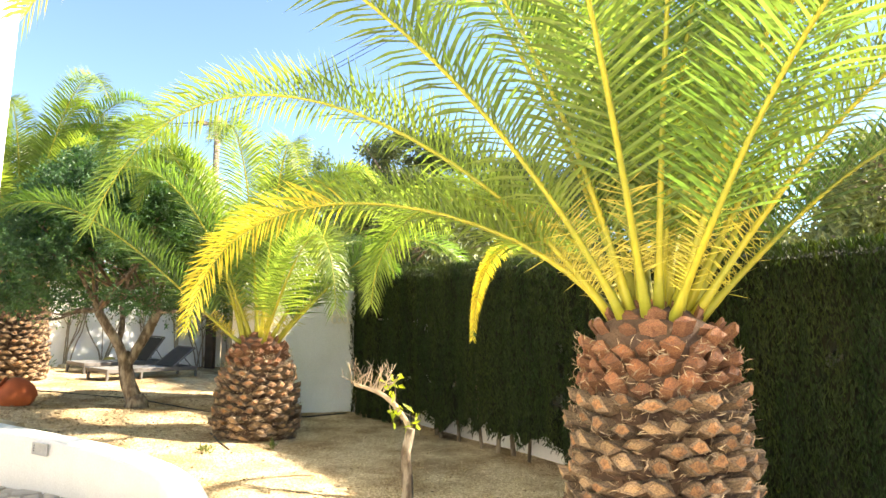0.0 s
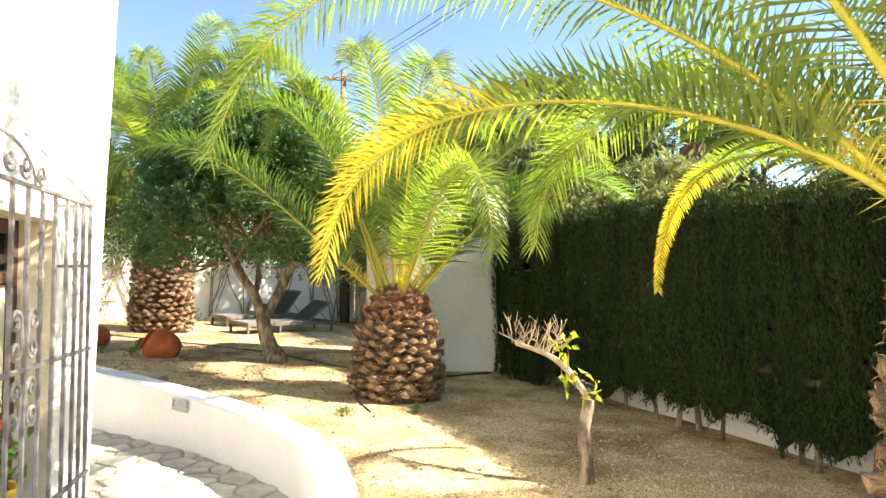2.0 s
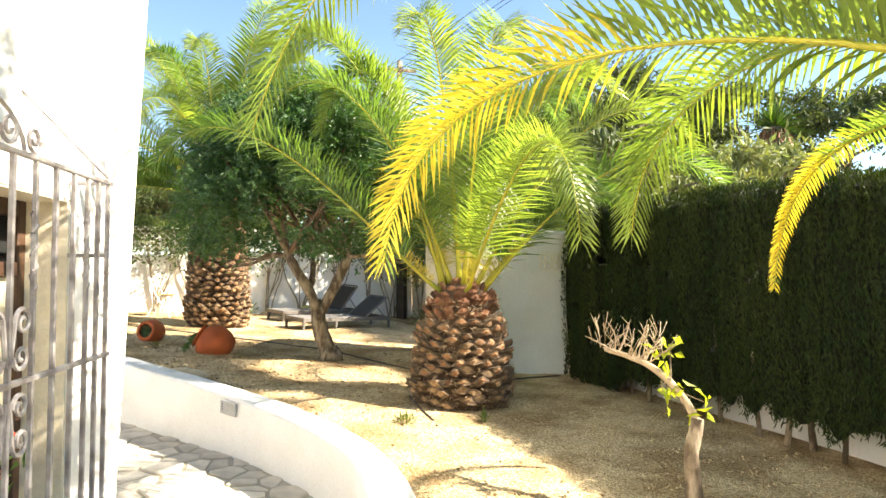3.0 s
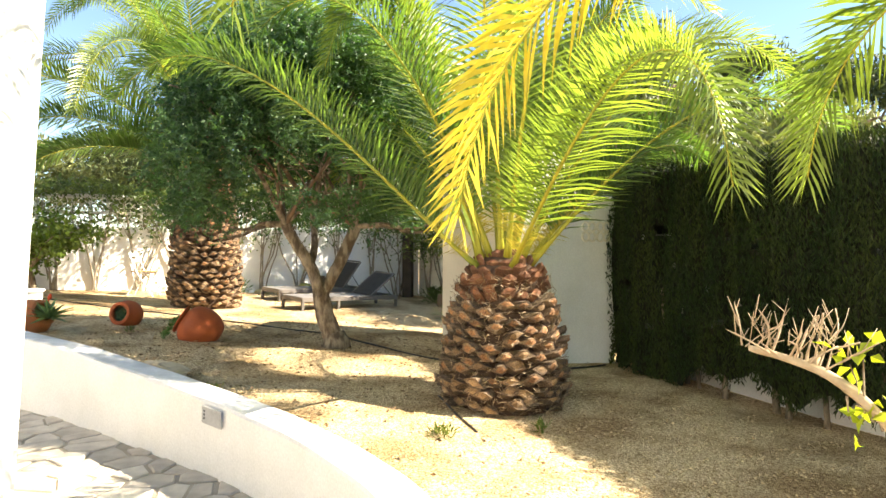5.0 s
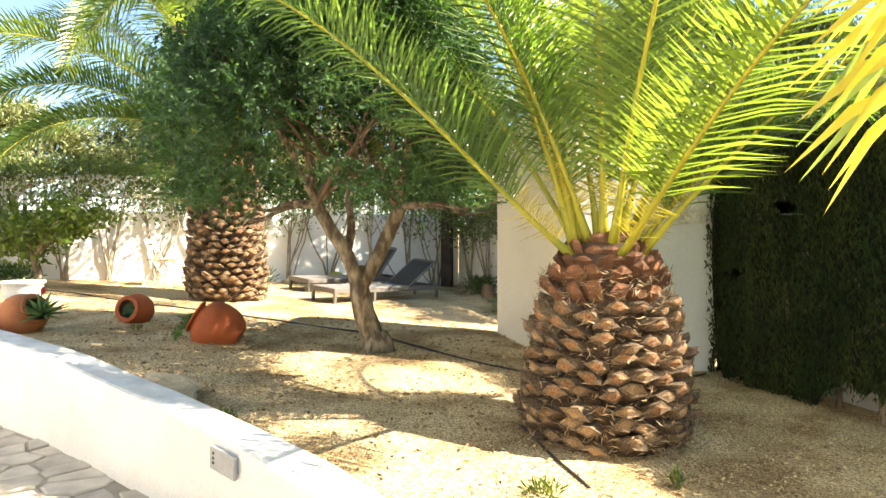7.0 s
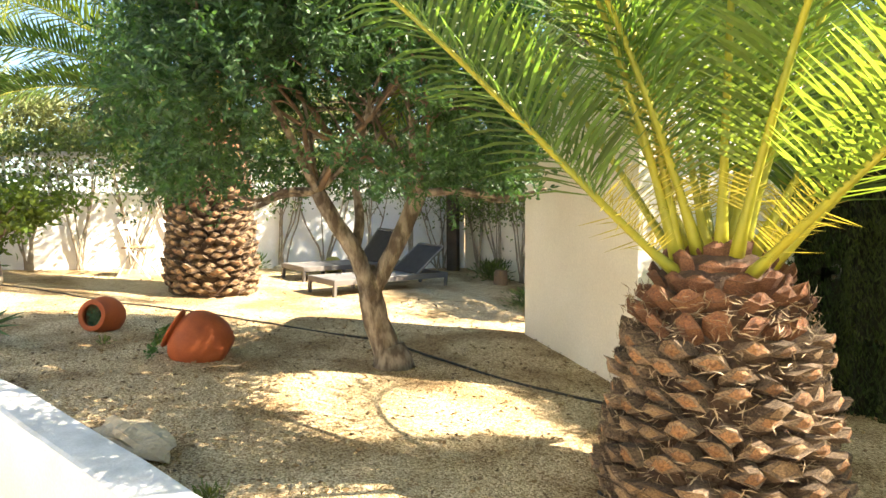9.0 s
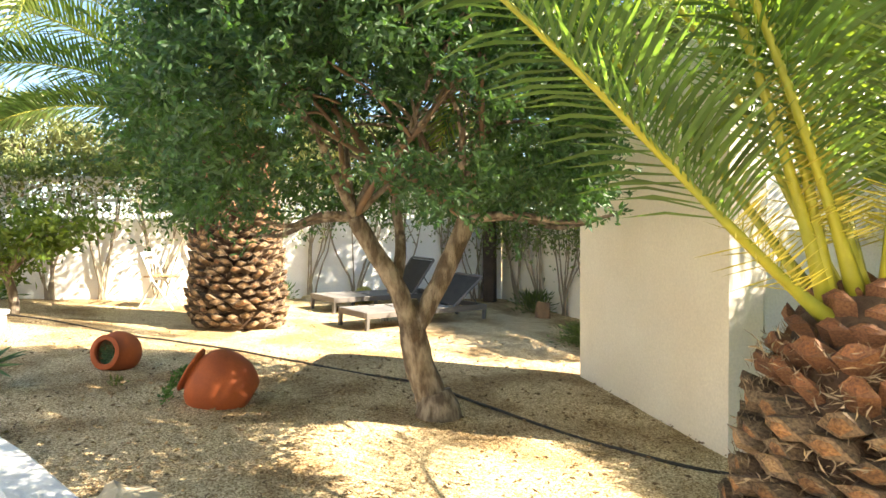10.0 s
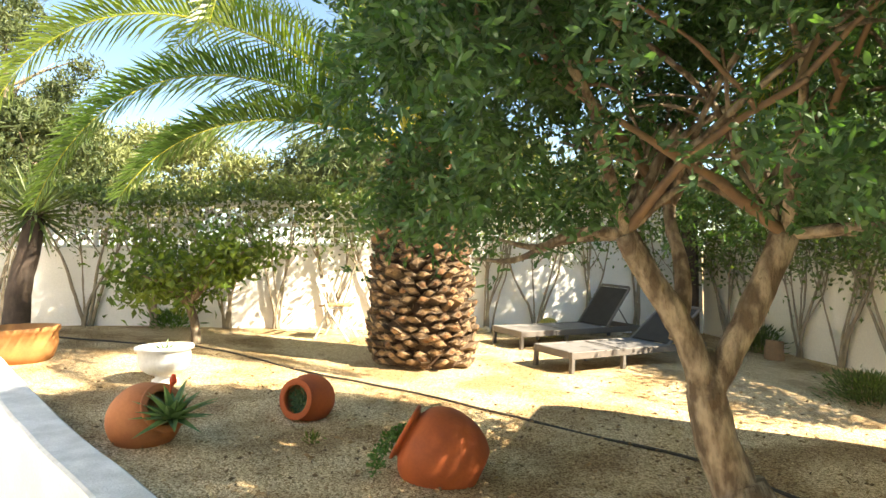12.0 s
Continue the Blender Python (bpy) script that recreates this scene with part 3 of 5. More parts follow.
# ---------- wing wall, hedge wall, boundary walls ----------
def build_wing():
    w = tagged(new("wall_wing"), "white plastered wing wall with a stepped corner", "wall", kind="structure")
    c, f, r = Vector((-2.80, 10.06, 0)), Vector((-3.98, 11.93, 0)), Vector((-1.5, 10.93, 0))
    t = 0.26
    dl = (f - c).normalized()
    nl = Vector((-dl.y, dl.x, 0))
    if nl.x > 0:
        nl = -nl
    dr = (r - c).normalized()
    g = Geo()
    steps = 14
    P = [c + (f - c) * k / steps for k in range(steps + 1)]
    H = [2.95 - 0.55 * (k / steps) ** 1.3 for k in range(steps + 1)]
    vs, fs = [], []
    for p, h in zip(P, H):
        q = p - nl * t
        vs += [(p.x, p.y, -0.2), (p.x, p.y, h - 0.02), (p.x - nl.x * 0.02, p.y - nl.y * 0.02, h), (q.x + nl.x * 0.02, q.y + nl.y * 0.02, h), (q.x, q.y, h - 0.02), (q.x, q.y, -0.2)]
    for k in range(steps):
        for j in range(5):
            fs.append((k * 6 + j, k * 6 + j + 1, (k + 1) * 6 + j + 1, (k + 1) * 6 + j))
    fs += [tuple(range(6))[::-1], tuple(steps * 6 + j for j in range(6))]
    g.add(vs, fs)
    part("side_wall", g, CREAM, w, kind="structure")
    g = Geo()
    steps = 16
    s0 = c - nl * 0.10 + dr * 0.03
    vs, fs = [], []
    nb = Vector((-dr.y, dr.x, 0))
    for k in range(steps + 1):
        p = s0 + (r - s0) * k / steps + nb * 0.03
        u = k / steps
        h = 2.9 - 0.95 * (u * u * (3 - 2 * u))
        if 0.72 < u:
            h = 1.98
        q = p + nb * 0.22
        vs += [(p.x, p.y, -0.2), (p.x, p.y, h - 0.02), (p.x + nb.x * 0.02, p.y + nb.y * 0.02, h), (q.x - nb.x * 0.02, q.y - nb.y * 0.02, h), (q.x, q.y, h - 0.02), (q.x, q.y, -0.2)]
    for k in range(steps):
        for j in range(5):
            fs.append((k * 6 + j + 1, k * 6 + j, (k + 1) * 6 + j, (k + 1) * 6 + j + 1))
    fs += [tuple(range(6)), tuple(steps * 6 + j for j in range(6))[::-1]]
    g.add(vs, fs)
    part("front_wall", g, PLASTER, w, kind="structure")
    g = Geo()
    pp = s0 + dr * 0.16 + nb * 0.018
    g.tube([(pp.x, pp.y, gz(pp.x, pp.y) - 0.02), (pp.x, pp.y, 0.5), (pp.x + 0.003, pp.y, 1.4), (pp.x, pp.y, 2.3)], 0.011, 8)
    part("conduit", g, PLASTER, w, "thin white pipe on the wall", smooth=True)
    # pierced ornament block near the hedge
    for k in range(2):
        b = Geo()
        cc = s0 + (r - s0) * (0.735 + 0.14 * k) + nb * 0.02
        cc.z = 1.54
        m = Matrix.Translation(cc) @ Matrix((dr, nb, Vector((0, 0, 1)))).transposed().to_4x4()
        for a in range(4):
            ang = a * math.pi / 2 + math.pi / 4
            o = Vector((math.cos(ang) * 0.062, 0, math.sin(ang) * 0.085))
            b.tube([m @ (o + Vector((math.cos(q * 0.5236) * 0.045, -0.02, math.sin(q * 0.5236) * 0.055))) for q in range(13)], 0.014, 6)
        b.tube([m @ Vector((math.cos(q * 0.5236) * 0.03, -0.022, math.sin(q * 0.5236) * 0.03)) for q in range(13)], 0.012, 6)
        part("ornament_block", b, CREAM, w, "pierced concrete ornament block")


build_wing()


def block_mesh():
    """One pierced concrete screen block, 0.3 m square."""
    g = Geo()
    for sx, sz, x, z in ((0.148, 0.012, 0, 0.136), (0.148, 0.012, 0, -0.136), (0.012, 0.122, 0.136, 0), (0.012, 0.122, -0.136, 0)):
        g.box(Matrix.Translation((x, 0, z)), sx, 0.05, sz, 0.004)
    for a in range(4):
        ang = a * math.pi / 2
        o = Vector((math.cos(ang) * 0.075, 0, math.sin(ang) * 0.075))
        ring = 8
        vs = []
        for q in range(ring):
            t = 2 * math.pi * q / ring
            for rr in (0.052, 0.068):
                for y in (-0.045, 0.045):
                    vs.append((o.x + rr * math.cos(t), y, o.z + rr * math.sin(t)))
        fs = []
        for q in range(ring):
            i, j = q * 4, ((q + 1) % ring) * 4
            fs += [(i, j, j + 1, i + 1), (i + 2, i + 3, j + 3, j + 2), (i, i + 2, j + 2, j), (i + 1, j + 1, j + 3, i + 3)]
        g.add(vs, fs)
    return g.mesh("screen_block", PLASTER)


BLOCK = block_mesh()


def boundary(name, a, b, ztop, rows, label, mats=PLASTER, thick=0.2):
    a, b = Vector((*a, 0)), Vector((*b, 0))
    d = (b - a).normalized()
    nn = Vector((-d.y, d.x, 0))
    L = (b - a).length
    g = Geo()
    m = Matrix.Translation((a + b) / 2 + nn * thick / 2 + Vector((0, 0, (ztop - 0.5) / 2))) @ Matrix((d, nn, Vector((0, 0, 1)))).transposed().to_4x4()
    g.box(m, L / 2, thick / 2, (ztop + 0.5) / 2, 0.015)
    w = whole(name, g, mats, label, "wall", kind="structure")
    R = Matrix((d, nn, Vector((0, 0, 1)))).transposed().to_4x4()
    for r in range(rows):
        for k in range(int(L / 0.3)):
            o = part("screen_block", BLOCK, None, w)
            o.matrix_basis = Matrix.Translation(a + d * (0.15 + 0.3 * k) + nn * thick / 2 + Vector((0, 0, ztop + 0.15 + 0.3 * r))) @ R
    g = Geo()
    m = Matrix.Translation((a + b) / 2 + nn * thick / 2 + Vector((0, 0, ztop + 0.3 * rows + 0.03))) @ R
    g.box(m, L / 2, thick / 2 + 0.02, 0.03, 0.01)
    part("coping", g, CAP, w, kind="structure")
    return w


BW_A, BW_B = (-16.5, 8.3), (-6.25, 17.84)
boundary("wall_back", BW_A, BW_B, 1.73, 2, "white garden wall with a pierced block screen on top")
boundary("wall_right", (-6.25, 17.84), (-0.6, 11.95), 1.55, 1, "cream garden wall topped by pierced blocks", CREAM)
boundary("wall_hedge", (-1.32, 11.25), (5.2, 2.88), 0.55, 3, "low white wall and block screen behind the hedge")


# ---------- hedge ----------
H_A, H_B = Vector((-1.6, 10.88, 0)), Vector((4.4, 3.17, 0))


def build_hedge():
    d = (H_B - H_A).normalized()
    n = Vector((-d.y, d.x, 0))
    if n.x < 0:
        n = -n
    L = (H_B - H_A).length
    h = thing("hedge", H_A + d * L / 2 + n * 0.3, "tall clipped dark green cypress hedge with bare lower stems", "hedge")
    rng = np.random.default_rng(5)

    def top(s):
        return 2.30 - 0.024 * s + 0.02 * math.sin(s * 2.3) + 0.015 * math.sin(s * 5.1)

    def bottom(s):
        return (0.26 if s > 2.2 else 0.20) + 0.24 * noise.noise((s * 2.2, 3.1, 0)) + 0.18 * noise.noise((s * 6, 1, 0)) - (0.2 if s < 1.2 else 0)

    def swell(s, z):
        q = s * 2.1 + 0.5 * noise.noise((s * 0.7, z * 0.5, 2))
        return 0.15 - 0.11 * abs(math.sin(q * math.pi / 2)) ** 0.35 + 0.05 * noise.noise((s * 2.5, z * 0.6, 0)) + 0.05 * noise.noise((s * 9, z * 1.2, 4))

    def hole(s, z):
        return 0.45 < z < 1.9 and noise.noise((s * 4.2, z * 5.0, 9)) > 0.50

    # solid dark body behind the sprays, standing in for the hedge's shaded depth
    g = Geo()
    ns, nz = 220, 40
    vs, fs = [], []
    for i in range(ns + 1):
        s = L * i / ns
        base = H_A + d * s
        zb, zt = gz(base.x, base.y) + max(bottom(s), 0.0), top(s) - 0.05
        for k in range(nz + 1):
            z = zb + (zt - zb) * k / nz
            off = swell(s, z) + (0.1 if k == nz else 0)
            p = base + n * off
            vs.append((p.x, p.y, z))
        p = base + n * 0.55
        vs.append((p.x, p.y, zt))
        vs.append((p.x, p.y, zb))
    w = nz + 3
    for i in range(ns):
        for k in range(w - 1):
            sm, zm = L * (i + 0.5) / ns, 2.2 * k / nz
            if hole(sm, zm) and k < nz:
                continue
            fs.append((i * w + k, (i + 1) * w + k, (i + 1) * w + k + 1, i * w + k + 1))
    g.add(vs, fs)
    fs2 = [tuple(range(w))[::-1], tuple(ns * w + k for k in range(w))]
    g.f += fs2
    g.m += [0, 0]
    part("shade_core", g, HEDGE_CORE, h)
    g = Geo()
    N = 95000
    s = rng.random(N) * L
    u = rng.random(N)
    P, D = [], []
    for si, ui in zip(s, u):
        base = H_A + d * si
        zt = top(si)
        zb = gz(base.x, base.y) + max(bottom(si), 0.02) - 0.04
        if rng.random() < 0.14:
            p = base + n * (0.05 + 0.5 * rng.random())
            z = zt - 0.07 * rng.random()
            dd = (rng.normal() * 0.35, rng.normal() * 0.35, 1)
        else:
            z = zb + (zt - zb) * ui
            off = swell(si, z) - 0.03 - 0.05 * rng.random()
            p = base + n * off
            q = rng.normal(size=2) * 0.3
            dd = (-n.x * 0.35 + q[0], -n.y * 0.35 + q[1], 1.0 if rng.random() < 0.75 else -0.7)
        if hole(si, z - 0.02):
            continue
        P.append((p.x, p.y, z))
        D.append(dd)
    g.leaves(np.array(P), np.array(D), 0.062, 0.0072)
    part("foliage", g, HEDGE, h, kind="stuff")
    k = 0
    s = 0.3
    while s < L:
        base = H_A + d * s + n * (0.16 + 0.08 * math.sin(s * 7))
        z = gz(base.x, base.y)
        g = Geo()
        lean = 0.04 * math.sin(s * 13)
        g.tube([base + Vector((0, 0, z - 0.03)), base + Vector((lean, 0, z + 0.4)), base + Vector((lean * 2, lean, z + 1.0))], [0.030 + 0.008 * math.sin(s * 9), 0.020, 0.016], 7)
        part("stem", g, BARK, h, smooth=True)
        s += 0.38 + 0.2 * math.sin(s * 5)


build_hedge()


# ---------- palms ----------
def bezier(p0, p1, p2, p3, n):
    return [p0 * (1 - t) ** 3 + p1 * 3 * t * (1 - t) ** 2 + p2 * 3 * t * t * (1 - t) + p3 * t ** 3 for t in [k / n for k in range(n + 1)]]


def boot_mesh(name, mats, seed):
    """A sawn-off leaf base: a ridged sheath with thin flared wings round a recessed cut core."""
    rn = random.Random(seed)
    j = lambda v, q=0.08: tuple(c + rn.uniform(-q, q) for c in v)
    g = Geo()
    foot = [(-0.5, 0, -0.2), (0, 0, -0.5), (0.5, 0, -0.2), (0.28, 0, 0.3), (-0.28, 0, 0.3)]
    lip = [j((-0.54, 0.78, -0.16), 0.12), j((0, 0.84, -0.42)), j((0.54, 0.78, -0.16), 0.12), j((0.17, 1.04, 0.24)), j((-0.17, 1.04, 0.24))]
    core = [(-0.34, 0.86, -0.12), (0, 0.86, -0.33), (0.34, 0.86, -0.12), (0.13, 0.97, 0.14), (-0.13, 0.97, 0.14)]
    hub = [j((0, 1.0, -0.06), 0.05)]
    n = len(foot)
    vs = foot + lip + core + hub
    g.add(vs, [(k, (k + 1) % n, n + (k + 1) % n, n + k) for k in range(n)] + [(n + k, n + (k + 1) % n, 2 * n + (k + 1) % n, 2 * n + k) for k in range(n)], 0)
    g.add(vs, [(2 * n + k, 2 * n + (k + 1) % n, 3 * n) for k in range(n)], 1)
    return g.mesh(name, mats)


BOOTS = [boot_mesh("leaf_base", m, 50 + 7 * i + k) for i, m in enumerate(([BOOT, CUT], [BOOT, CUT_GREY], [BOOT_TOP, CUT_TOP])) for k in range(4)]


def frond_parts(palm, p0, p1, p2, p3, rng, mat_leaf, leaf_len=0.54, count=190, width=0.0115, lift=0.35, bare=0.18, droop=0.25, yellow=0.0):
    """A feather frond along a bent rib: rib with its leaflets, and short spines near the foot."""
    n = 22
    C = bezier(p0, p1, p2, p3, n)
    total = sum((C[i + 1] - C[i]).length for i in range(n))
    g = Geo()
    g.tube(C, [0.021 * (1 - k / n) ** 1.7 + 0.0035 + (0.018 if k == 0 else 0.007 if k == 1 else 0) for k in range(n + 1)], 7)
    rib = part("frond", g, RACHIS, palm, smooth=True)
    g = Geo()
    sp = Geo()
    for k in range(count):
        s = 0.07 + 0.93 * (k + rng.random() * 0.5) / count
        s = min(s, 0.999)
        i = min(int(s * n), n - 1)
        p = C[i].lerp(C[i + 1], s * n - i)
        t = (C[i + 1] - C[i]).normalized()
        side = t.cross(Vector((0, 0, 1)))
        if side.length < 0.15:
            side = t.orthogonal()
        side.normalize()
        up = side.cross(t).normalized()
        prof = min(1.0, (s + 0.04) / 0.27) * (1 - 0.72 * max(0, (s - 0.42) / 0.58) ** 1.35)
        for sg in (-1, 1):
            spine = s < bare
            ln = leaf_len * prof * rng.uniform(0.93, 1.07)
            if spine:
                ln = 0.10 + 0.5 * max(0, s - 0.1) + 0.10 * rng.random()
            fwd = (0.25 if spine else 0.5) + 0.6 * s + rng.uniform(-0.06, 0.06)
            lf = ((1.05, 0.5, -0.1)[k % 3] + rng.uniform(-0.12, 0.12)) * (lift / 0.35) + (rng.uniform(-0.8, 1.1) if spine else 0)
            dr = (side * sg + t * fwd + up * lf).normalized()
            wv = (t - dr * t.dot(dr)).normalized()
            w = 0.0035 if spine else width * (0.6 + 0.4 * prof) * rng.uniform(0.8, 1.15)
            sag = Vector((0, 0, -1)) * ln * droop * (0.35 + 0.9 * s) * rng.uniform(0.7, 1.2) * (0 if spine else 1)
            a, m1, e = p, p + dr * ln * 0.5 + sag * 0.2, p + dr * ln + sag
            tgt = sp if spine else g
            tgt.add([a + wv * w * 0.45, a - wv * w * 0.45, m1 + wv * w, m1 - wv * w, e], [(0, 1, 3, 2), (2, 3, 4)], 1 if yellow and yellow + rng.uniform(-0.08, 0.08) < s < 0.99 + rng.uniform(-0.04, 0.08) else 0)
    part("feather", g, [mat_leaf, FROND_YELLOW], rib, kind="stuff")
    if sp.f:
        part("thorn_fringe", sp, SPINE, rib, kind="stuff")


def palm_tree(x, y, ztop, rbase, rtop, fronds, keyed, label, seed, flen=2.7, boots=(15, 14), droopy=1.0, count=190, wide=0.0095, leaf=0.54, low=46, high=84, turn=0.0, gaps=()):
    rng = random.Random(seed)
    zg = gz(x, y)
    palm = thing("palm_tree", (x, y, zg), label, "palm tree", "date palms of the garden")
    H = ztop - zg
    prof = lambda u: rbase * (0.90 + 0.12 * math.sin(min(u * 2.6, 1) * math.pi)) if u < 0.2 else rbase + (rtop - rbase) * ((u - 0.2) / 0.8) ** 1.15
    g = Geo()
    g.lathe([(prof(k / 16) - 0.07, zg - 0.05 + (H + 0.05) * k / 16) for k in range(17)] + [(rtop * 0.75, ztop + 0.06), (rtop * 0.45, ztop + 0.16), (0.02, ztop + 0.2)], 28, Matrix.Translation((x, y, 0)), wobble=0.05, seed=seed)
    trunk = part("trunk", g, CORE, palm, "rough trunk of sawn leaf bases", smooth=True)
    rows, per = boots
    for r in range(rows):
        u = (r + 0.35) / rows
        z = zg + H * u
        rad = prof(u)
        nn = max(8, round(per * rad / rbase))
        for k in range(nn):
            a = 2 * math.pi * (k + 0.38 * r + rng.uniform(-0.2, 0.2)) / nn
            w = 2 * math.pi * rad / nn * rng.uniform(0.8, 1.1)
            hgt = H / rows * rng.uniform(0.92, 1.22)
            out = (0.13 if u > 0.78 else 0.16) * rng.uniform(0.75, 1.2)
            upper = u > 0.78
            w *= 0.82 if upper else 1.0
            ob = part("leaf_base", rng.choice(BOOTS[8:] if upper else BOOTS[4:8] if rng.random() < 0.9 - 1.1 * u else BOOTS[:4]), None, trunk)
            m = Matrix.Translation((x + (rad - 0.09) * math.cos(a), y + (rad - 0.09) * math.sin(a), z + H / rows * (k / nn + rng.uniform(-0.32, 0.32) - 0.5)))
            m = m @ Matrix.Rotation(a - math.pi / 2 + rng.uniform(-0.12, 0.12), 4, "Z") @ Matrix.Rotation(radians(rng.uniform(4, 24) + (20 if upper else 0)), 4, "X") @ Matrix.Rotation(rng.uniform(-0.3, 0.3), 4, "Y")
            ob.matrix_basis = m @ Matrix.Diagonal((w, out, hgt, 1))
    for rad, dz, nn, tl in ((rtop * 0.86, 0.01, 13, 52), (rtop * 0.66, 0.07, 10, 62), (rtop * 0.42, 0.13, 7, 72)):
        for k in range(nn):
            a = 2 * math.pi * (k + rng.uniform(-0.2, 0.2)) / nn
            ob = part("leaf_base", rng.choice(BOOTS[8:]), None, trunk)
            m = Matrix.Translation((x + (rad - 0.05) * math.cos(a), y + (rad - 0.05) * math.sin(a), ztop + dz)) @ Matrix.Rotation(a - math.pi / 2, 4, "Z") @ Matrix.Rotation(radians(tl + rng.uniform(-8, 8)), 4, "X")
            ob.matrix_basis = m @ Matrix.Diagonal((0.12 * rng.uniform(0.8, 1.2), 0.10 * rng.uniform(0.7, 1.3), 0.07, 1))
    nrng = np.random.default_rng(seed)
    n = 3200
    a, u = nrng.random(n) * 2 * math.pi, nrng.random(n)
    rr = np.array([prof(q) for q in u]) - 0.03 + 0.085 * nrng.random(n)
    P = np.c_[x + np.cos(a) * rr, y + np.sin(a) * rr, zg + H * u]
    g = Geo()
    g.leaves(P, np.c_[np.cos(a) * 0.18 - np.sin(a) * nrng.normal(size=n), np.sin(a) * 0.18 + np.cos(a) * nrng.normal(size=n), 0.15 + nrng.normal(size=n) * 0.45], 0.062, 0.0014, fold=0.1)
    part("fibre", g, FIBRE, trunk, "frayed pale fibres", kind="stuff")
    top = Vector((x, y, ztop + 0.05))
    for tip, (f1, z1), (f2, z2), kind in keyed:
        tip = Vector(tip)
        run = Vector((tip.x - x, tip.y - y, 0))
        p0 = top + run.normalized() * rtop * 0.5
        c1, c2 = Vector((x, y, z1)) + run * f1, Vector((x, y, z2)) + run * f2
        frond_parts(palm, p0, c1, c2, tip, rng, FROND if kind == "g" else FROND_LIGHT, leaf_len=leaf * {"t": 0.36, "y": 0.76}.get(kind, 0.94), count=300, width=wide, lift=0.6, droop=0.3, yellow={"y": 0.60, "t": 0.66}.get(kind, 0.0))
    for k in range(fronds):
        u = (k + 0.5) / fronds
        az = k * 2.39996 + turn + rng.uniform(-0.2, 0.2)
        if any(abs((az - b + math.pi) % (2 * math.pi) - math.pi) < w and u < 0.55 for b, w in gaps):
            continue
        el = radians(low + (high - low) * u ** 0.75 + rng.uniform(-5, 5))
        ln = flen * (0.92 + 0.2 * math.sin(u * 3.1)) * rng.uniform(0.9, 1.1)
        hd = Vector((math.cos(az), math.sin(az), 0))
        up = Vector((0, 0, 1))
        p0 = top + hd * rtop * 0.55 * (1 - u * 0.7) + up * 0.08 * u
        ce, se = math.cos(el), math.sin(el)
        c1 = p0 + (hd * ce + up * se) * 0.40 * ln
        c2 = p0 + hd * (0.72 * ln * ce + 0.16 * ln) + up * (0.92 * ln * se + 0.06 * ln)
        p3 = p0 + hd * (0.92 * ln * ce + 0.34 * ln) + up * (ln * se * 0.84 - 0.34 * ln * droopy * (1.15 - 0.75 * u))
        frond_parts(palm, p0, c1, c2, p3, rng, FROND_LIGHT if rng.random() < 0.5 else FROND, count=count, width=wide, leaf_len=leaf, bare=0.19 if u < 0.4 else 0.11)
    return palm


palm_tree(1.27, 3.85, 1.40, 0.52, 0.42, 28,
          [((-1.93, 4.80, 1.43), (0.21, 2.35), (0.95, 2.85), "y"), ((0.30, 6.78, 1.28), (0.26, 2.22), (0.95, 2.73), "t"), ((-0.69, 5.95, 1.64), (0.15, 2.54), (0.96, 3.0), "l"),
           ((-2.80, 4.92, 2.2), (0.24, 2.75), (0.81, 4.15), "l"), ((-1.75, 2.5, 2.75), (0.25, 2.6), (0.85, 4.3), "y")],
          "stout date palm with arching fronds, one yellowing, over gravel", 11, flen=3.2, boots=(15, 22), gaps=((2.3, 1.1),))
palm_tree(-2.43, 8.35, 1.10, 0.52, 0.36, 17,
          [((-5.15, 6.88, 2.45), (0.28, 1.6), (0.78, 3.68), "g"), ((-1.0, 5.83, 1.6), (0.29, 1.64), (0.9, 3.3), "l"), ((-0.75, 9.3, 2.2), (0.3, 1.7), (0.8, 2.6), "g"), ((-3.9, 7.9, 2.9), (0.25, 2.5), (0.7, 4.7), "l"), ((-4.35, 7.8, 3.5), (0.3, 2.8), (0.75, 4.9), "l")],
          "stout date palm with a broad trunk of sawn leaf bases", 23, flen=3.1, boots=(11, 22), low=44, high=80, gaps=((-2.2, 1.0), (-0.7, 0.4), (3.0, 0.45)))
palm_tree(-8.35, 12.35, 2.70, 0.56, 0.38, 30,
          [((-7.6, 8.9, 2.95), (0.3, 4.5), (0.85, 4.7), "l"), ((-10.4, 8.9, 2.75), (0.3, 3.9), (0.85, 4.5), "l"), ((-9.8, 8.95, 1.95), (0.35, 3.3), (0.82, 3.8), "g"), ((-9.5, 9.48, 2.05), (0.35, 2.95), (0.8, 3.1), "g")],
          "tall date palm with a thick trunk near the garden wall", 37, flen=3.7, boots=(25, 23), low=42, high=86, gaps=((-1.9, 0.8),), wide=0.013, leaf=0.58)


# ---------- tree with forked trunk ----------
def limb(g, pts, r0, r1, n=9, mi=0):
    P = smooth_line(pts, 5)
    m = len(P) - 1
    g.tube([p + Vector((noise.noise(p * 7), noise.noise(p * 7 + Vector((9, 0, 0))), 0)) * 0.012 for p in P], [r0 + (r1 - r0) * (k / m) + 0.006 * noise.noise(p * 12) for k, p in enumerate(P)], n, mi)


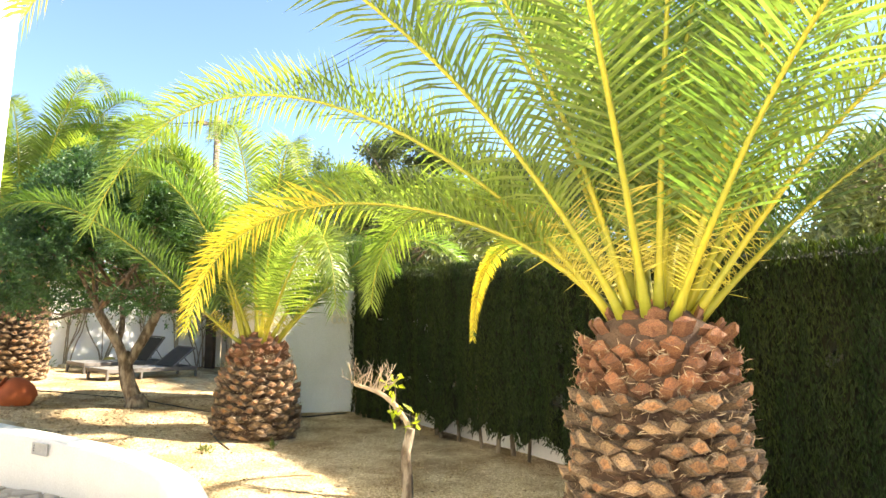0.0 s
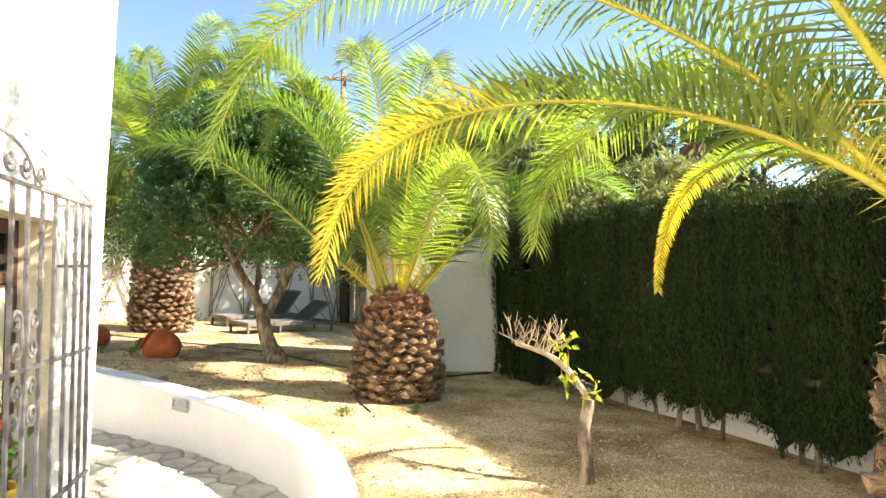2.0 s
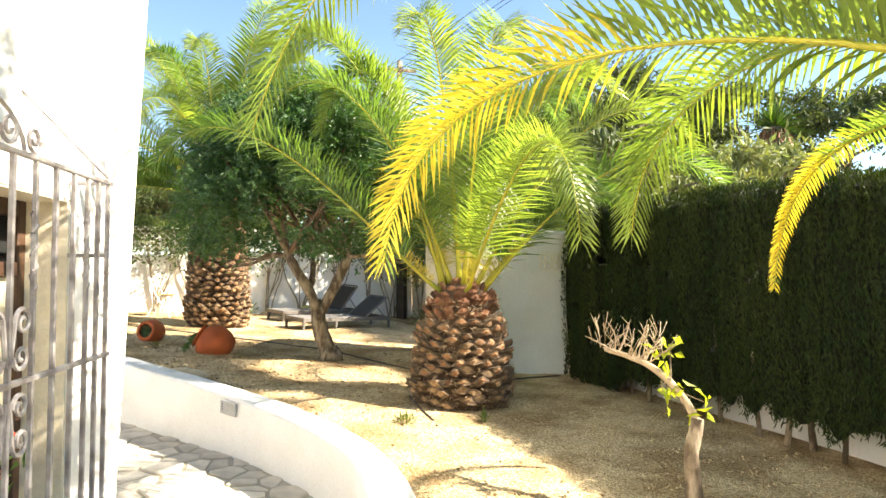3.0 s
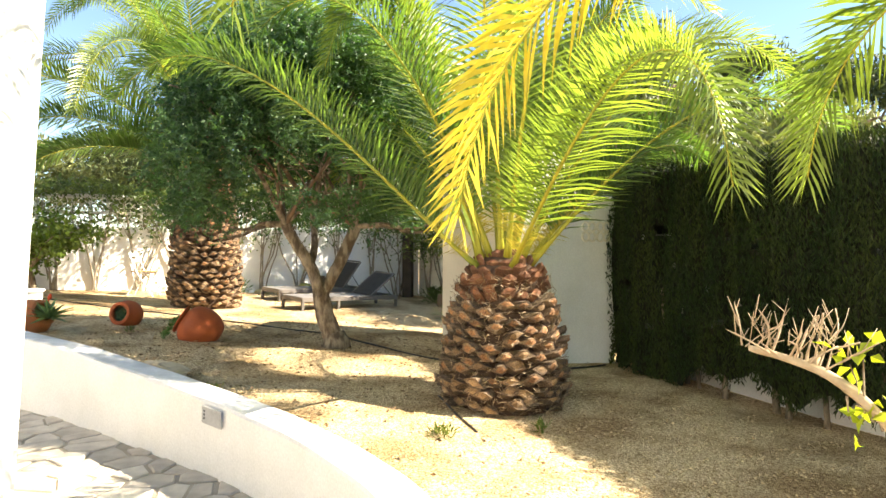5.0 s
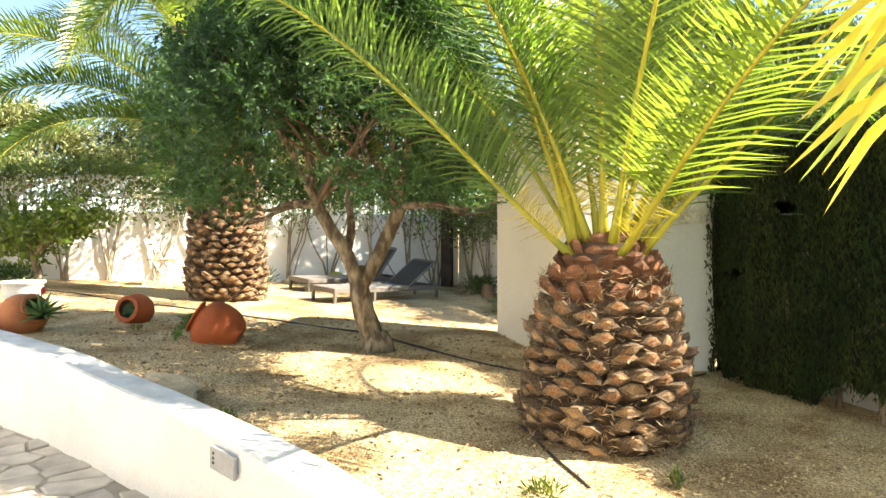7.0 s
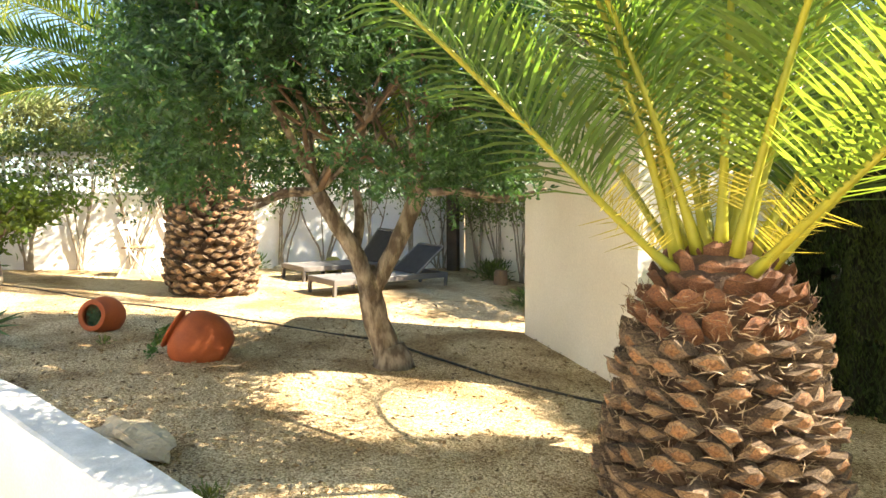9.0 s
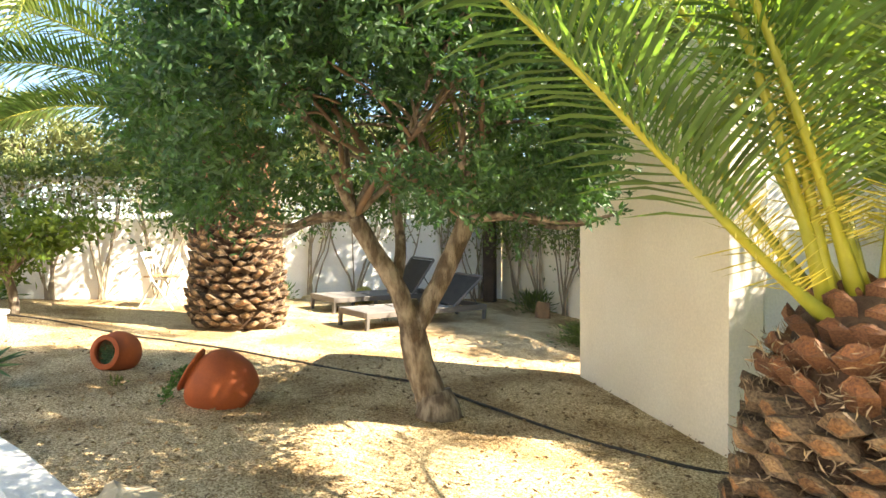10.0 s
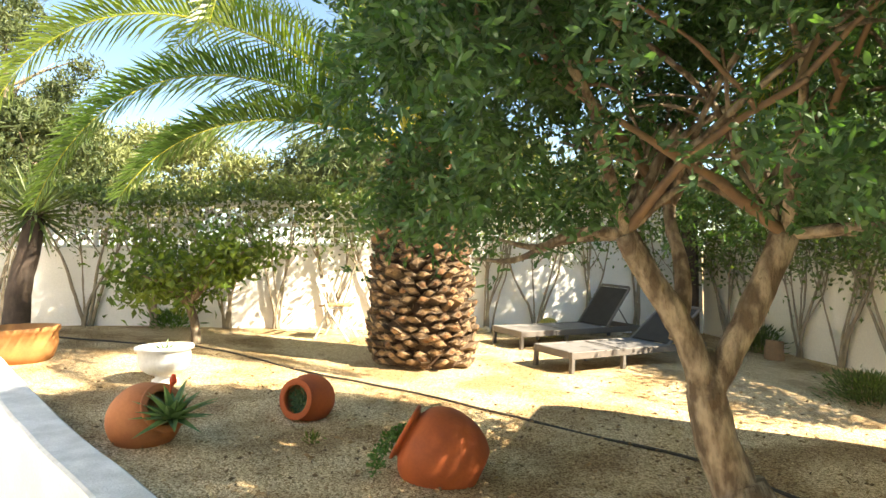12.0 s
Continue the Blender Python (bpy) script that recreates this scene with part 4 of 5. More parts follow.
def build_tree():
    rng = np.random.default_rng(3)
    rn = random.Random(4)
    t = thing("broadleaf_tree", (-4.85, 10.05, 0.13), "dense dark green tree with a forked leaning trunk", "tree")
    g = Geo()
    limb(g, [(-4.80, 10.03, 0.05), (-4.84, 10.03, 0.22), (-4.93, 10.0, 0.5), (-4.98, 9.98, 0.78)], 0.135, 0.1, 14)
    g.tube([(-4.80, 10.03, 0.08), (-4.8, 10.03, 0.2), (-4.83, 10.03, 0.3)], [0.2, 0.165, 0.13], 14)
    g.tube([(-4.965, 9.985, 0.70), (-4.98, 9.98, 0.80), (-4.965, 9.99, 0.92), (-4.96, 10.0, 1.0)], [0.102, 0.098, 0.06, 0.02], 14)
    trunk = part("trunk", g, BARK, t, smooth=True)
    L1 = [(-4.98, 9.98, 0.75), (-5.05, 9.92, 1.05), (-5.2, 9.83, 1.35), (-5.33, 9.74, 1.62)]
    L2 = [(-4.97, 9.98, 0.75), (-4.85, 10.05, 1.0), (-4.72, 10.12, 1.3), (-4.6, 10.17, 1.6)]
    L3 = [(-5.1, 9.92, 1.05), (-5.1, 10.05, 1.4), (-5.2, 10.2, 1.8), (-5.2, 10.4, 2.3)]
    for L, a, b in ((L1, 0.08, 0.062), (L2, 0.072, 0.075), (L3, 0.05, 0.026)):
        g = Geo()
        limb(g, L, a, b, 11)
        part("limb", g, BARK, t, smooth=True)
    C = Vector((-5.03, 9.6, 2.5))
    for start, m in ((L1[-1], 9), (L2[-1], 9), (L3[2], 4)):
        for k in range(m):
            a = k * 2.4 + start[0]
            s = Vector(start)
            e = C + Vector((math.cos(a) * rn.uniform(0.7, 1.35), math.sin(a) * rn.uniform(0.7, 1.35), rn.uniform(-0.45, 0.7)))
            mid = s.lerp(e, 0.45) + Vector((rn.uniform(-0.15, 0.15), rn.uniform(-0.15, 0.15), rn.uniform(0.0, 0.2)))
            g = Geo()
            limb(g, [s, s.lerp(mid, 0.5) + Vector((0, 0, 0.04)), mid, e], rn.uniform(0.022, 0.042), 0.011, 7)
            for j in range(3):
                q = mid.lerp(e, rn.random())
                f = q + Vector((rn.uniform(-0.5, 0.5), rn.uniform(-0.5, 0.5), rn.uniform(-0.1, 0.5)))
                limb(g, [q, q.lerp(f, 0.5) + Vector((0, 0, 0.05)), f], 0.014, 0.006, 5)
            part("branch", g, BARK_RED if k % 6 == 1 else BARK, t, smooth=True)
    for e in ((-3.45, 9.75, 1.62), (-6.35, 9.9, 1.5), (-3.7, 10.6, 1.58), (-5.9, 9.4, 1.6)):
        s = Vector(L2[-1] if e[0] > -5 else L1[-1])
        e = Vector(e)
        g = Geo()
        limb(g, [s, s.lerp(e, 0.35) + Vector((0, 0, 0.02)), s.lerp(e, 0.7) + Vector((0, 0, -0.05)), e], 0.035, 0.009, 7)
        part("branch", g, BARK, t, smooth=True)
    # crown: uneven dome of clumps with a flat, ragged underside
    P, D = [], []
    clumps = []
    for k in range(1150):
        a = rng.random() * 2 * math.pi
        v = rng.random()
        rad = 0.78 + 0.22 * rng.random() ** 0.5 if k % 5 else 0.5 + 0.3 * rng.random()
        el = (v ** 0.9) * math.pi / 2
        lump = 1 + 0.16 * noise.noise((math.cos(a) * 1.6, math.sin(a) * 1.6, el * 1.5)) + 0.10 * noise.noise((math.cos(a) * 4.2, math.sin(a) * 4.2, el * 4))
        x = C.x + (1.58 if math.cos(a) > 0 else 1.40) * lump * rad * math.cos(a) * math.cos(el) ** 0.55
        y = C.y + 1.52 * lump * rad * math.sin(a) * math.cos(el) ** 0.55
        z = 1.82 + (1.95 * lump * rad) * math.sin(el) ** 0.9 + 0.12 * rng.normal()
        gap = 0.22 * noise.noise((x * 1.7, y * 1.7, z * 1.7))
        if y < 9.85 + gap and -5.15 + gap < x < -3.75 + gap and z < 2.3 + gap:
            continue
        if k % 5 == 0 and z < 2.05:
            continue
        clumps.append((x, y, max(z, 1.70), a))
    for k in range(60):
        a = rng.random() * 2 * math.pi
        r = rng.uniform(0.85, 1.35)
        clumps.append((C.x + r * math.cos(a), C.y + r * math.sin(a), rng.uniform(1.66, 1.95), a))
    for x, y, z, a in clumps:
        # sprays of narrow leaves set along short drooping twigs
        for q in range(13):
            root = np.array([x, y, z]) + rng.normal(size=3) * np.array([0.10, 0.10, 0.085])
            way = np.array([math.cos(a), math.sin(a), -0.15]) * 0.6 + rng.normal(size=3) * 0.6
            way /= np.linalg.norm(way)
            m = 12
            step = np.linspace(0, 0.13, m)[:, None]
            P.append(root + way * step + rng.normal(size=(m, 3)) * 0.008)
            D.append(way * 0.75 + rng.normal(size=(m, 3)) * 0.6 + np.array([0, 0, -0.1]))
    g = Geo()
    g.leaves(np.concatenate(P), np.concatenate(D), 0.052, 0.0088, fold=0.08, oval=True)
    part("crown", g, LEAF_DARK, t, "dense crown of small dark leaves", kind="stuff")


build_tree()


# ---------- stone paving ----------
def build_paving():
    pav = tagged(new("pavement"), "crazy paving of pale irregular stones beside the wall", "pavement", kind="structure")
    rng = random.Random(8)
    pts = []
    sp = 0.27
    for i in range(-42, 13):
        for j in range(-12, 45):
            x, y = i * sp + rng.uniform(-0.12, 0.12), j * sp + rng.uniform(-0.12, 0.12)
            pts.append((x, y))
    A = np.array(pts)
    sd = wall_side(A)
    hd = (A[:, 0] - HA.x) * HN.x + (A[:, 1] - HA.y) * HN.y
    hs = (A[:, 0] - HA.x) * HU.x + (A[:, 1] - HA.y) * HU.y
    keep = (sd < 0.05) & ((hd > -0.1) | (hs < -0.1)) & (A[:, 1] > -1.5) & (A[:, 1] < 9.6) & (A[:, 0] > -9)
    order = sorted((i for i in range(len(A)) if keep[i]), key=lambda i: abs(A[i, 0] + 5) + abs(A[i, 1] - 5.5))
    rest = Geo()
    for c, i in enumerate(order):
        p = A[i]
        near = np.where(np.hypot(*(A - p).T) < 1.1)[0]
        poly = [(p[0] + 0.6 * math.cos(q), p[1] + 0.6 * math.sin(q)) for q in np.linspace(0, 2 * math.pi, 9)[:-1]]
        for j in near:
            if j == i:
                continue
            q = A[j]
            nx, ny = q - p
            l = math.hypot(nx, ny)
            nx, ny = nx / l, ny / l
            lim = nx * (p[0] + q[0]) / 2 + ny * (p[1] + q[1]) / 2 - 0.014 - 0.006 * math.sin(i * 3.1 + j)
            out = []
            for k in range(len(poly)):
                a, b = poly[k], poly[(k + 1) % len(poly)]
                da, db = nx * a[0] + ny * a[1] - lim, nx * b[0] + ny * b[1] - lim
                if da <= 0:
                    out.append(a)
                if da * db < 0:
                    t = da / (da - db)
                    out.append((a[0] + (b[0] - a[0]) * t, a[1] + (b[1] - a[1]) * t))
            poly = out
            if len(poly) < 3:
                break
        if len(poly) < 3:
            continue
        cx, cy = sum(q[0] for q in poly) / len(poly), sum(q[1] for q in poly) / len(poly)
        n = len(poly)
        z = PATH_Z + 0.006 * math.sin(i * 1.7)
        tx, ty = 0.012 * math.sin(i * 2.3), 0.012 * math.cos(i * 4.1)
        lo = [(a - cx, b - cy, -0.04) for a, b in poly]
        mi = [(a - cx, b - cy, -0.008 + tx * (a - cx)) for a, b in poly]
        hi = [((a - cx) * 0.93, (b - cy) * 0.93, tx * (a - cx) + ty * (b - cy)) for a, b in poly]
        fs = [tuple(range(2 * n, 3 * n))]
        for k in range(n):
            e = (k + 1) % n
            fs += [(k, e, n + e, n + k), (n + k, n + e, 2 * n + e, 2 * n + k)]
        if c < 300:
            g = Geo()
            g.add(lo + mi + hi, fs)
            o = part("paving_stone", g, STONE, pav)
            o.location = (cx, cy, z)
        else:
            rest.add([(a + cx, b + cy, w + z) for a, b, w in lo + mi + hi], fs)
    if rest.f:
        part("far_paving", rest, STONE, pav, kind="stuff")
    g = Geo()
    bed = [(-12, 9.6), (-12, -6), (0.95, -6), (0.95, -2.5), (0.75, -0.5), (0.35, 0.75), (-0.25, 1.8), (-0.85, 2.85), (-1.35, 3.75), (-1.75, 4.5), (-2.05, 5.2), (-2.5, 5.85), (-3.0, 6.3), (-3.8, 6.8), (-4.7, 7.2), (-5.9, 7.7), (-7.0, 8.05), (-9.0, 8.55)]
    g.prism(bed, PATH_Z - 0.2, PATH_Z - 0.012)
    part("mortar_bed", g, MORTAR, pav, kind="structure")


# ---------- loungers ----------
def lounger(x, y, name_label, group, back=50):
    """A low sun lounger on aluminium legs with a stretched fabric bed and a raised back; y runs from the foot to the head."""
    t = thing("sun_lounger", (x, y, gz(x, y)), name_label, "sun lounger", group)
    W, L, z = 0.32, 2.3, 0.20
    for sx in (-1, 1):
        g = Geo().box(Matrix.Translation((sx * (W - 0.025), L / 2, z)), 0.025, L / 2, 0.040, 0.006)
        part("side_rail", g, LOUNGER, t, local=True)
    for yy in (0.025, L - 0.025):
        g = Geo().box(Matrix.Translation((0, yy, z)), W - 0.052, 0.025, 0.040, 0.006)
        part("end_rail", g, LOUNGER, t, local=True)
    for sx in (-1, 1):
        for yy in (0.03, 0.82, L - 0.03):
            g = Geo().box(Matrix.Translation((sx * (W - 0.026), yy, (z - 0.04) / 2 - 0.02)), 0.024, 0.024, (z - 0.036) / 2 + 0.02, 0.004)
            part("leg", g, LOUNGER, t, local=True)
    g = Geo()
    n = 10
    vs, fs = [], []
    for i in range(n + 1):
        for j in range(n + 1):
            u, v = -1 + 2 * i / n, j / n
            sag = -0.012 * (1 - u * u) * math.sin(v * math.pi)
            vs.append((u * (W - 0.05), 0.05 + v * 1.55, z + 0.034 + sag))
    for i in range(n):
        for j in range(n):
            fs.append((i * (n + 1) + j, (i + 1) * (n + 1) + j, (i + 1) * (n + 1) + j + 1, i * (n + 1) + j + 1))
    o = len(vs)
    vs += [(a, b, c - 0.008) for a, b, c in vs]
    fs += [tuple(o + k for k in f[::-1]) for f in fs]
    g.add(vs, fs)
    part("bed", g, MESH_GREY, t, "grey stretched fabric bed", local=True)
    g = Geo().box(Matrix.Translation((0, 0.78, z + 0.04)), W - 0.05, 0.012, 0.004, 0.002)
    part("seam_bar", g, LOUNGER, t, local=True)
    m = Matrix.Translation((0, 1.60, z + 0.03)) @ Matrix.Rotation(radians(back), 4, "X")
    b = part("backrest", Geo().box(m @ Matrix.Translation((0, 0.36, 0.005)), W - 0.05, 0.34, 0.006, 0.003), MESH_DARK, t, "raised dark fabric backrest", local=True)
    for sx in (-1, 1):
        part("back_rail", Geo().box(m @ Matrix.Translation((sx * (W - 0.035), 0.36, 0)), 0.016, 0.37, 0.016, 0.004), LOUNGER, b, local=True)
    part("back_rail", Geo().box(m @ Matrix.Translation((0, 0.735, 0)), W - 0.05, 0.015, 0.016, 0.004), LOUNGER, b, local=True)
    top = m @ Vector((0, 0.42, -0.02))
    for sx in (-0.2, 0.2):
        part("strut", Geo().tube([(sx, top.y, top.z), (sx, top.y + 0.30, z)], 0.010, 8), LOUNGER, t, local=True)
    return t


LX = math.degrees(math.atan2(0.894, 0.447)) - 90
for px, py, bk, lab in ((-7.07, 13.0, 36, "grey sun lounger with half-raised back standing in the sun"), (-8.15, 14.08, 52, "grey sun lounger with raised back beside another")):
    lo = lounger(px, py, lab, "pair of sun loungers", bk)
    lo.rotation_euler = (radians(-1.9), radians(3), radians(LX))


# ---------- pots ----------
def jar_prof(r, h, mouth, wall=0.02):
    out = [(0.001, 0), (r * 0.46, 0), (r * 0.66, h * 0.05), (r * 0.91, h * 0.24), (r, h * 0.48), (r * 0.95, h * 0.68), (r * 0.78, h * 0.84), (mouth * 0.96, h * 0.92), (mouth, h * 0.95), (mouth + 0.022, h * 0.965), (mouth + 0.025, h), (mouth, h * 1.01)]
    return out + [(mouth - wall, h), (mouth - wall, h * 0.92), (r * 0.72, h * 0.8), (r * 0.85, h * 0.55), (r * 0.6, h * 0.12), (0.001, h * 0.1)]


def fallen_jar(x, y, r, h, mouth, tilt, turn, label, mats, sink=0.05):
    """A clay jar lying on its side in the gravel."""
    z = gz(x, y)
    t = thing("terracotta_jar", (x, y, z), label, "plant pot", "fallen terracotta jars")
    R = Matrix.Rotation(radians(turn), 4, "Z") @ Matrix.Rotation(radians(tilt), 4, "Y")
    pts = [R @ Vector((rr * math.cos(a), rr * math.sin(a), zz)) for rr, zz in jar_prof(r, h, mouth) for a in [k * 0.4 for k in range(16)]]
    low = min(p.z for p in pts)
    mid = sum((p for p in pts), Vector()) / len(pts)
    m = Matrix.Translation((x - mid.x, y - mid.y, z - low - sink)) @ R
    g = Geo()
    prof = [(p.x, p.z) for p in smooth_line([Vector((a, 0, b)) for a, b in jar_prof(r, h, mouth)], 4)]
    g.lathe(prof, 44, m, wobble=0.012, seed=x)
    j = part("jar", g, mats, t, smooth=True)
    g = Geo()
    g.lathe([(r * 0.80, h * 0.72), (r * 0.5, h * 0.75), (0.001, h * 0.76)], 24, m)
    part("soil", g, LITTER, t)
    return t, m


def rosette(g, m, n, length, width, lean=(20, 75), seed=1, curl=0.2, owner=None, skin=None):
    rng = random.Random(seed)
    for k in range(n):
        a = k * 2.39996
        e = radians(lean[0] + (lean[1] - lean[0]) * k / n + rng.uniform(-6, 6))
        hd = Vector((math.cos(a), math.sin(a), 0))
        sd = Vector((-math.sin(a), math.cos(a), 0))
        dr = hd * math.cos(e) + Vector((0, 0, math.sin(e)))
        nr = (sd.cross(dr)).normalized()
        L = length * rng.uniform(0.75, 1.1)
        vs, fs = [], []
        S = 5
        for i in range(S + 1):
            u = i / S
            c = hd * 0.015 + dr * L * u + hd * curl * L * u * u - Vector((0, 0, curl * 0.6 * L * u * u))
            w = width * (1 - u ** 1.6) + 0.001
            vs += [m @ (c + sd * w + nr * -0.25 * w), m @ (c - nr * 0.35 * w * -1), m @ (c - sd * w + nr * -0.25 * w), m @ (c + nr * 0.45 * w)]
        for i in range(S):
            for q in range(4):
                fs.append((i * 4 + q, i * 4 + (q + 1) % 4, (i + 1) * 4 + (q + 1) % 4, (i + 1) * 4 + q))
        if owner:
            part("aloe_leaf", Geo().add(vs, fs), skin, owner)
        else:
            g.add(vs, fs)


def trailing(g, start, ways, seed, n=110, length=0.035):
    rng = np.random.default_rng(seed)
    P, D = [], []
    for w in ways:
        L = smooth_line([Vector(start), Vector(start).lerp(Vector(w), 0.5) + Vector((0, 0, 0.06)), Vector(w)], 6)
        g.tube(L, 0.004, 5, 1)
        for k in range(n):
            p = L[rng.integers(len(L))]
            P.append([p.x + rng.normal() * 0.02, p.y + rng.normal() * 0.02, p.z + abs(rng.normal()) * 0.02])
            D.append(rng.normal(size=3) + np.array([0, 0, 0.5]))
    g.leaves(np.array(P), np.array(D), length, length * 0.3)


t1, m1 = fallen_jar(-6.41, 9.52, 0.265, 0.50, 0.15, 60, 205, "orange terracotta jar on its side, trailing plant spilling out", TERRACOTTA, 0.15)
mouth1 = m1 @ Vector((0, 0, 0.465))
g = Geo()
zz = gz(-6.7, 9.3)
trailing(g, mouth1, [(mouth1.x - 0.22, mouth1.y - 0.08, zz + 0.02), (mouth1.x - 0.30, mouth1.y + 0.02, zz + 0.01), (mouth1.x - 0.12, mouth1.y - 0.2, zz + 0.01), (mouth1.x - 0.1, mouth1.y + 0.05, zz + 0.1)], 4)
part("trailing_plant", g, [TRAILING, TRAILING], t1, "green trailing succulent")
t2, m2 = fallen_jar(-7.80, 9.92, 0.185, 0.34, 0.125, 80, 276, "small terracotta jar on its side holding succulents", TERRACOTTA, 0.05)
g = Geo()
for k in range(9):
    a = k * 2.4
    rosette(g, m2 @ Matrix.Translation((0.022 * k ** 0.5 * math.cos(a) * 1.2 + 0.02, 0.022 * k ** 0.5 * math.sin(a) * 1.2, 0.25)), 16, 0.055, 0.012, (10, 70), k)
part("succulent_mat", g, SUCCULENT, t2, "green succulents", kind="stuff")
t3, m3 = fallen_jar(-8.20, 8.88, 0.225, 0.43, 0.135, 66, 2, "orange terracotta jar on its side with an aloe", TERRACOTTA_PALE, 0.09)
mo = m3 @ Vector((0, 0, 0.45))
rosette(None, Matrix.Translation(mo + Vector((0.07, -0.01, -0.06))), 32, 0.25, 0.036, (-8, 80), 9, 0.2, t3, ALOE)
part("flower_spike", Geo().tube([mo, mo + Vector((0.05, 0, 0.13)), mo + Vector((0.07, 0, 0.17)), mo + Vector((0.075, 0, 0.21))], [0.006, 0.007, 0.026, 0.012], 8), RED_FLOWER, t3, "red aloe flower")

# white urn
ux, uy = -9.56, 9.94
uz = gz(ux, uy)
urn = thing("garden_urn", (ux, uy, uz), "white painted bowl urn with a small plant on gravel", "plant pot")
g = Geo()
g.lathe([(0.001, -0.02), (0.15, -0.02), (0.15, 0.03), (0.11, 0.05), (0.11, 0.08), (0.20, 0.11), (0.275, 0.17), (0.30, 0.26), (0.30, 0.37), (0.335, 0.385), (0.335, 0.42), (0.29, 0.42), (0.28, 0.36), (0.001, 0.34)], 36, Matrix.Translation((ux, uy, uz)) @ Matrix.Diagonal((0.75, 0.75, 0.78, 1)))
part("bowl", g, URN_WHITE, urn, smooth=True)
g = Geo()
rosette(g, Matrix.Translation((ux, uy, uz + 0.265)), 18, 0.14, 0.016, (15, 75), 12)
part("plant", g, SUCCULENT, urn, "small green succulent")

# round planter
qx, qy = -11.47, 9.58
qz = gz(qx, qy)
planter = thing("round_planter", (qx, qy, qz), "wide round terracotta planter on gravel", "plant pot")
g = Geo()
g.lathe([(0.001, -0.03), (0.36, -0.03), (0.41, 0.08), (0.44, 0.22), (0.43, 0.34), (0.455, 0.36), (0.46, 0.42), (0.42, 0.425), (0.40, 0.34), (0.001, 0.33)], 40, Matrix.Translation((qx, qy, qz)) @ Matrix.Diagonal((0.86, 0.86, 0.78, 1)), wobble=0.01)
part("bowl", g, TERRACOTTA_OCHRE, planter, smooth=True)
g = Geo().lathe([(0.40, 0.335), (0.2, 0.36), (0.001, 0.365)], 24, Matrix.Translation((qx, qy, qz)) @ Matrix.Diagonal((0.86, 0.86, 0.78, 1)))
part("soil", g, LITTER, planter)

# yucca
yx, yy = -12.95, 10.25
yz = gz(yx, yy)
yucca = thing("yucca_tree", (yx, yy, yz), "spiky yucca with a dark leaning trunk by the wall", "tree")
g = Geo()
limb(g, [(yx, yy, yz - 0.05), (yx + 0.02, yy + 0.02, yz + 0.5), (yx + 0.1, yy + 0.12, yz + 1.1), (yx + 0.1, yy + 0.18, yz + 1.55)], 0.16, 0.11, 12)
part("trunk", g, BARK_DARK, yucca, smooth=True)
g = Geo()
rosette(g, Matrix.Translation((yx + 0.1, yy + 0.18, yz + 1.5)), 110, 0.75, 0.022, (-45, 85), 31, 0.08)
part("crown", g, LEAF_VINE, yucca, "crown of narrow spiky leaves")


# ---------- citrus tree by the wall ----------
def citrus(x, y):
    z = gz(x, y)
    rng = np.random.default_rng(21)
    rn = random.Random(21)
    t = thing("lemon_tree", (x, y, z), "small leafy citrus tree with a thin trunk", "tree")
    g = Geo()
    limb(g, [(x, y, z - 0.04), (x - 0.02, y, z + 0.25), (x - 0.10, y - 0.05, z + 0.55)], 0.06, 0.05, 10)
    part("trunk", g, BARK, t, smooth=True)
    tips = []
    for k in range(14):
        a = k * 2.4
        s = Vector((x - 0.08, y - 0.04, z + 0.42 + 0.02 * (k % 5)))
        e = Vector((x - 0.08, y, z + 0.75)) + Vector((math.cos(a) * rn.uniform(0.55, 1.1), math.sin(a) * rn.uniform(0.5, 1.0), rn.uniform(-0.2, 0.6)))
        g = Geo()
        limb(g, [s, s.lerp(e, 0.5) + Vector((0, 0, 0.1)), e], 0.022, 0.006, 6)
        part("branch", g, BARK, t, smooth=True)
        for q in (0.5, 0.7, 0.85, 1.0):
            tips.append(s.lerp(e, q) + Vector((0, 0, 0.1 * (1 - abs(2 * q - 1)))))
            tips.append(s.lerp(e, q) + Vector((rn.uniform(-0.25, 0.25), rn.uniform(-0.25, 0.25), rn.uniform(-0.1, 0.15))))
    P = np.concatenate([np.array(p) + rng.normal(size=(22, 3)) * 0.11 for p in tips])
    D = rng.normal(size=P.shape) + np.array([0, 0, -0.3])
    g = Geo()
    g.leaves(P, D, 0.115, 0.032)
    part("crown", g, LEAF_LEMON, t, "open crown of green leaves", kind="stuff")


citrus(-11.05, 11.4)


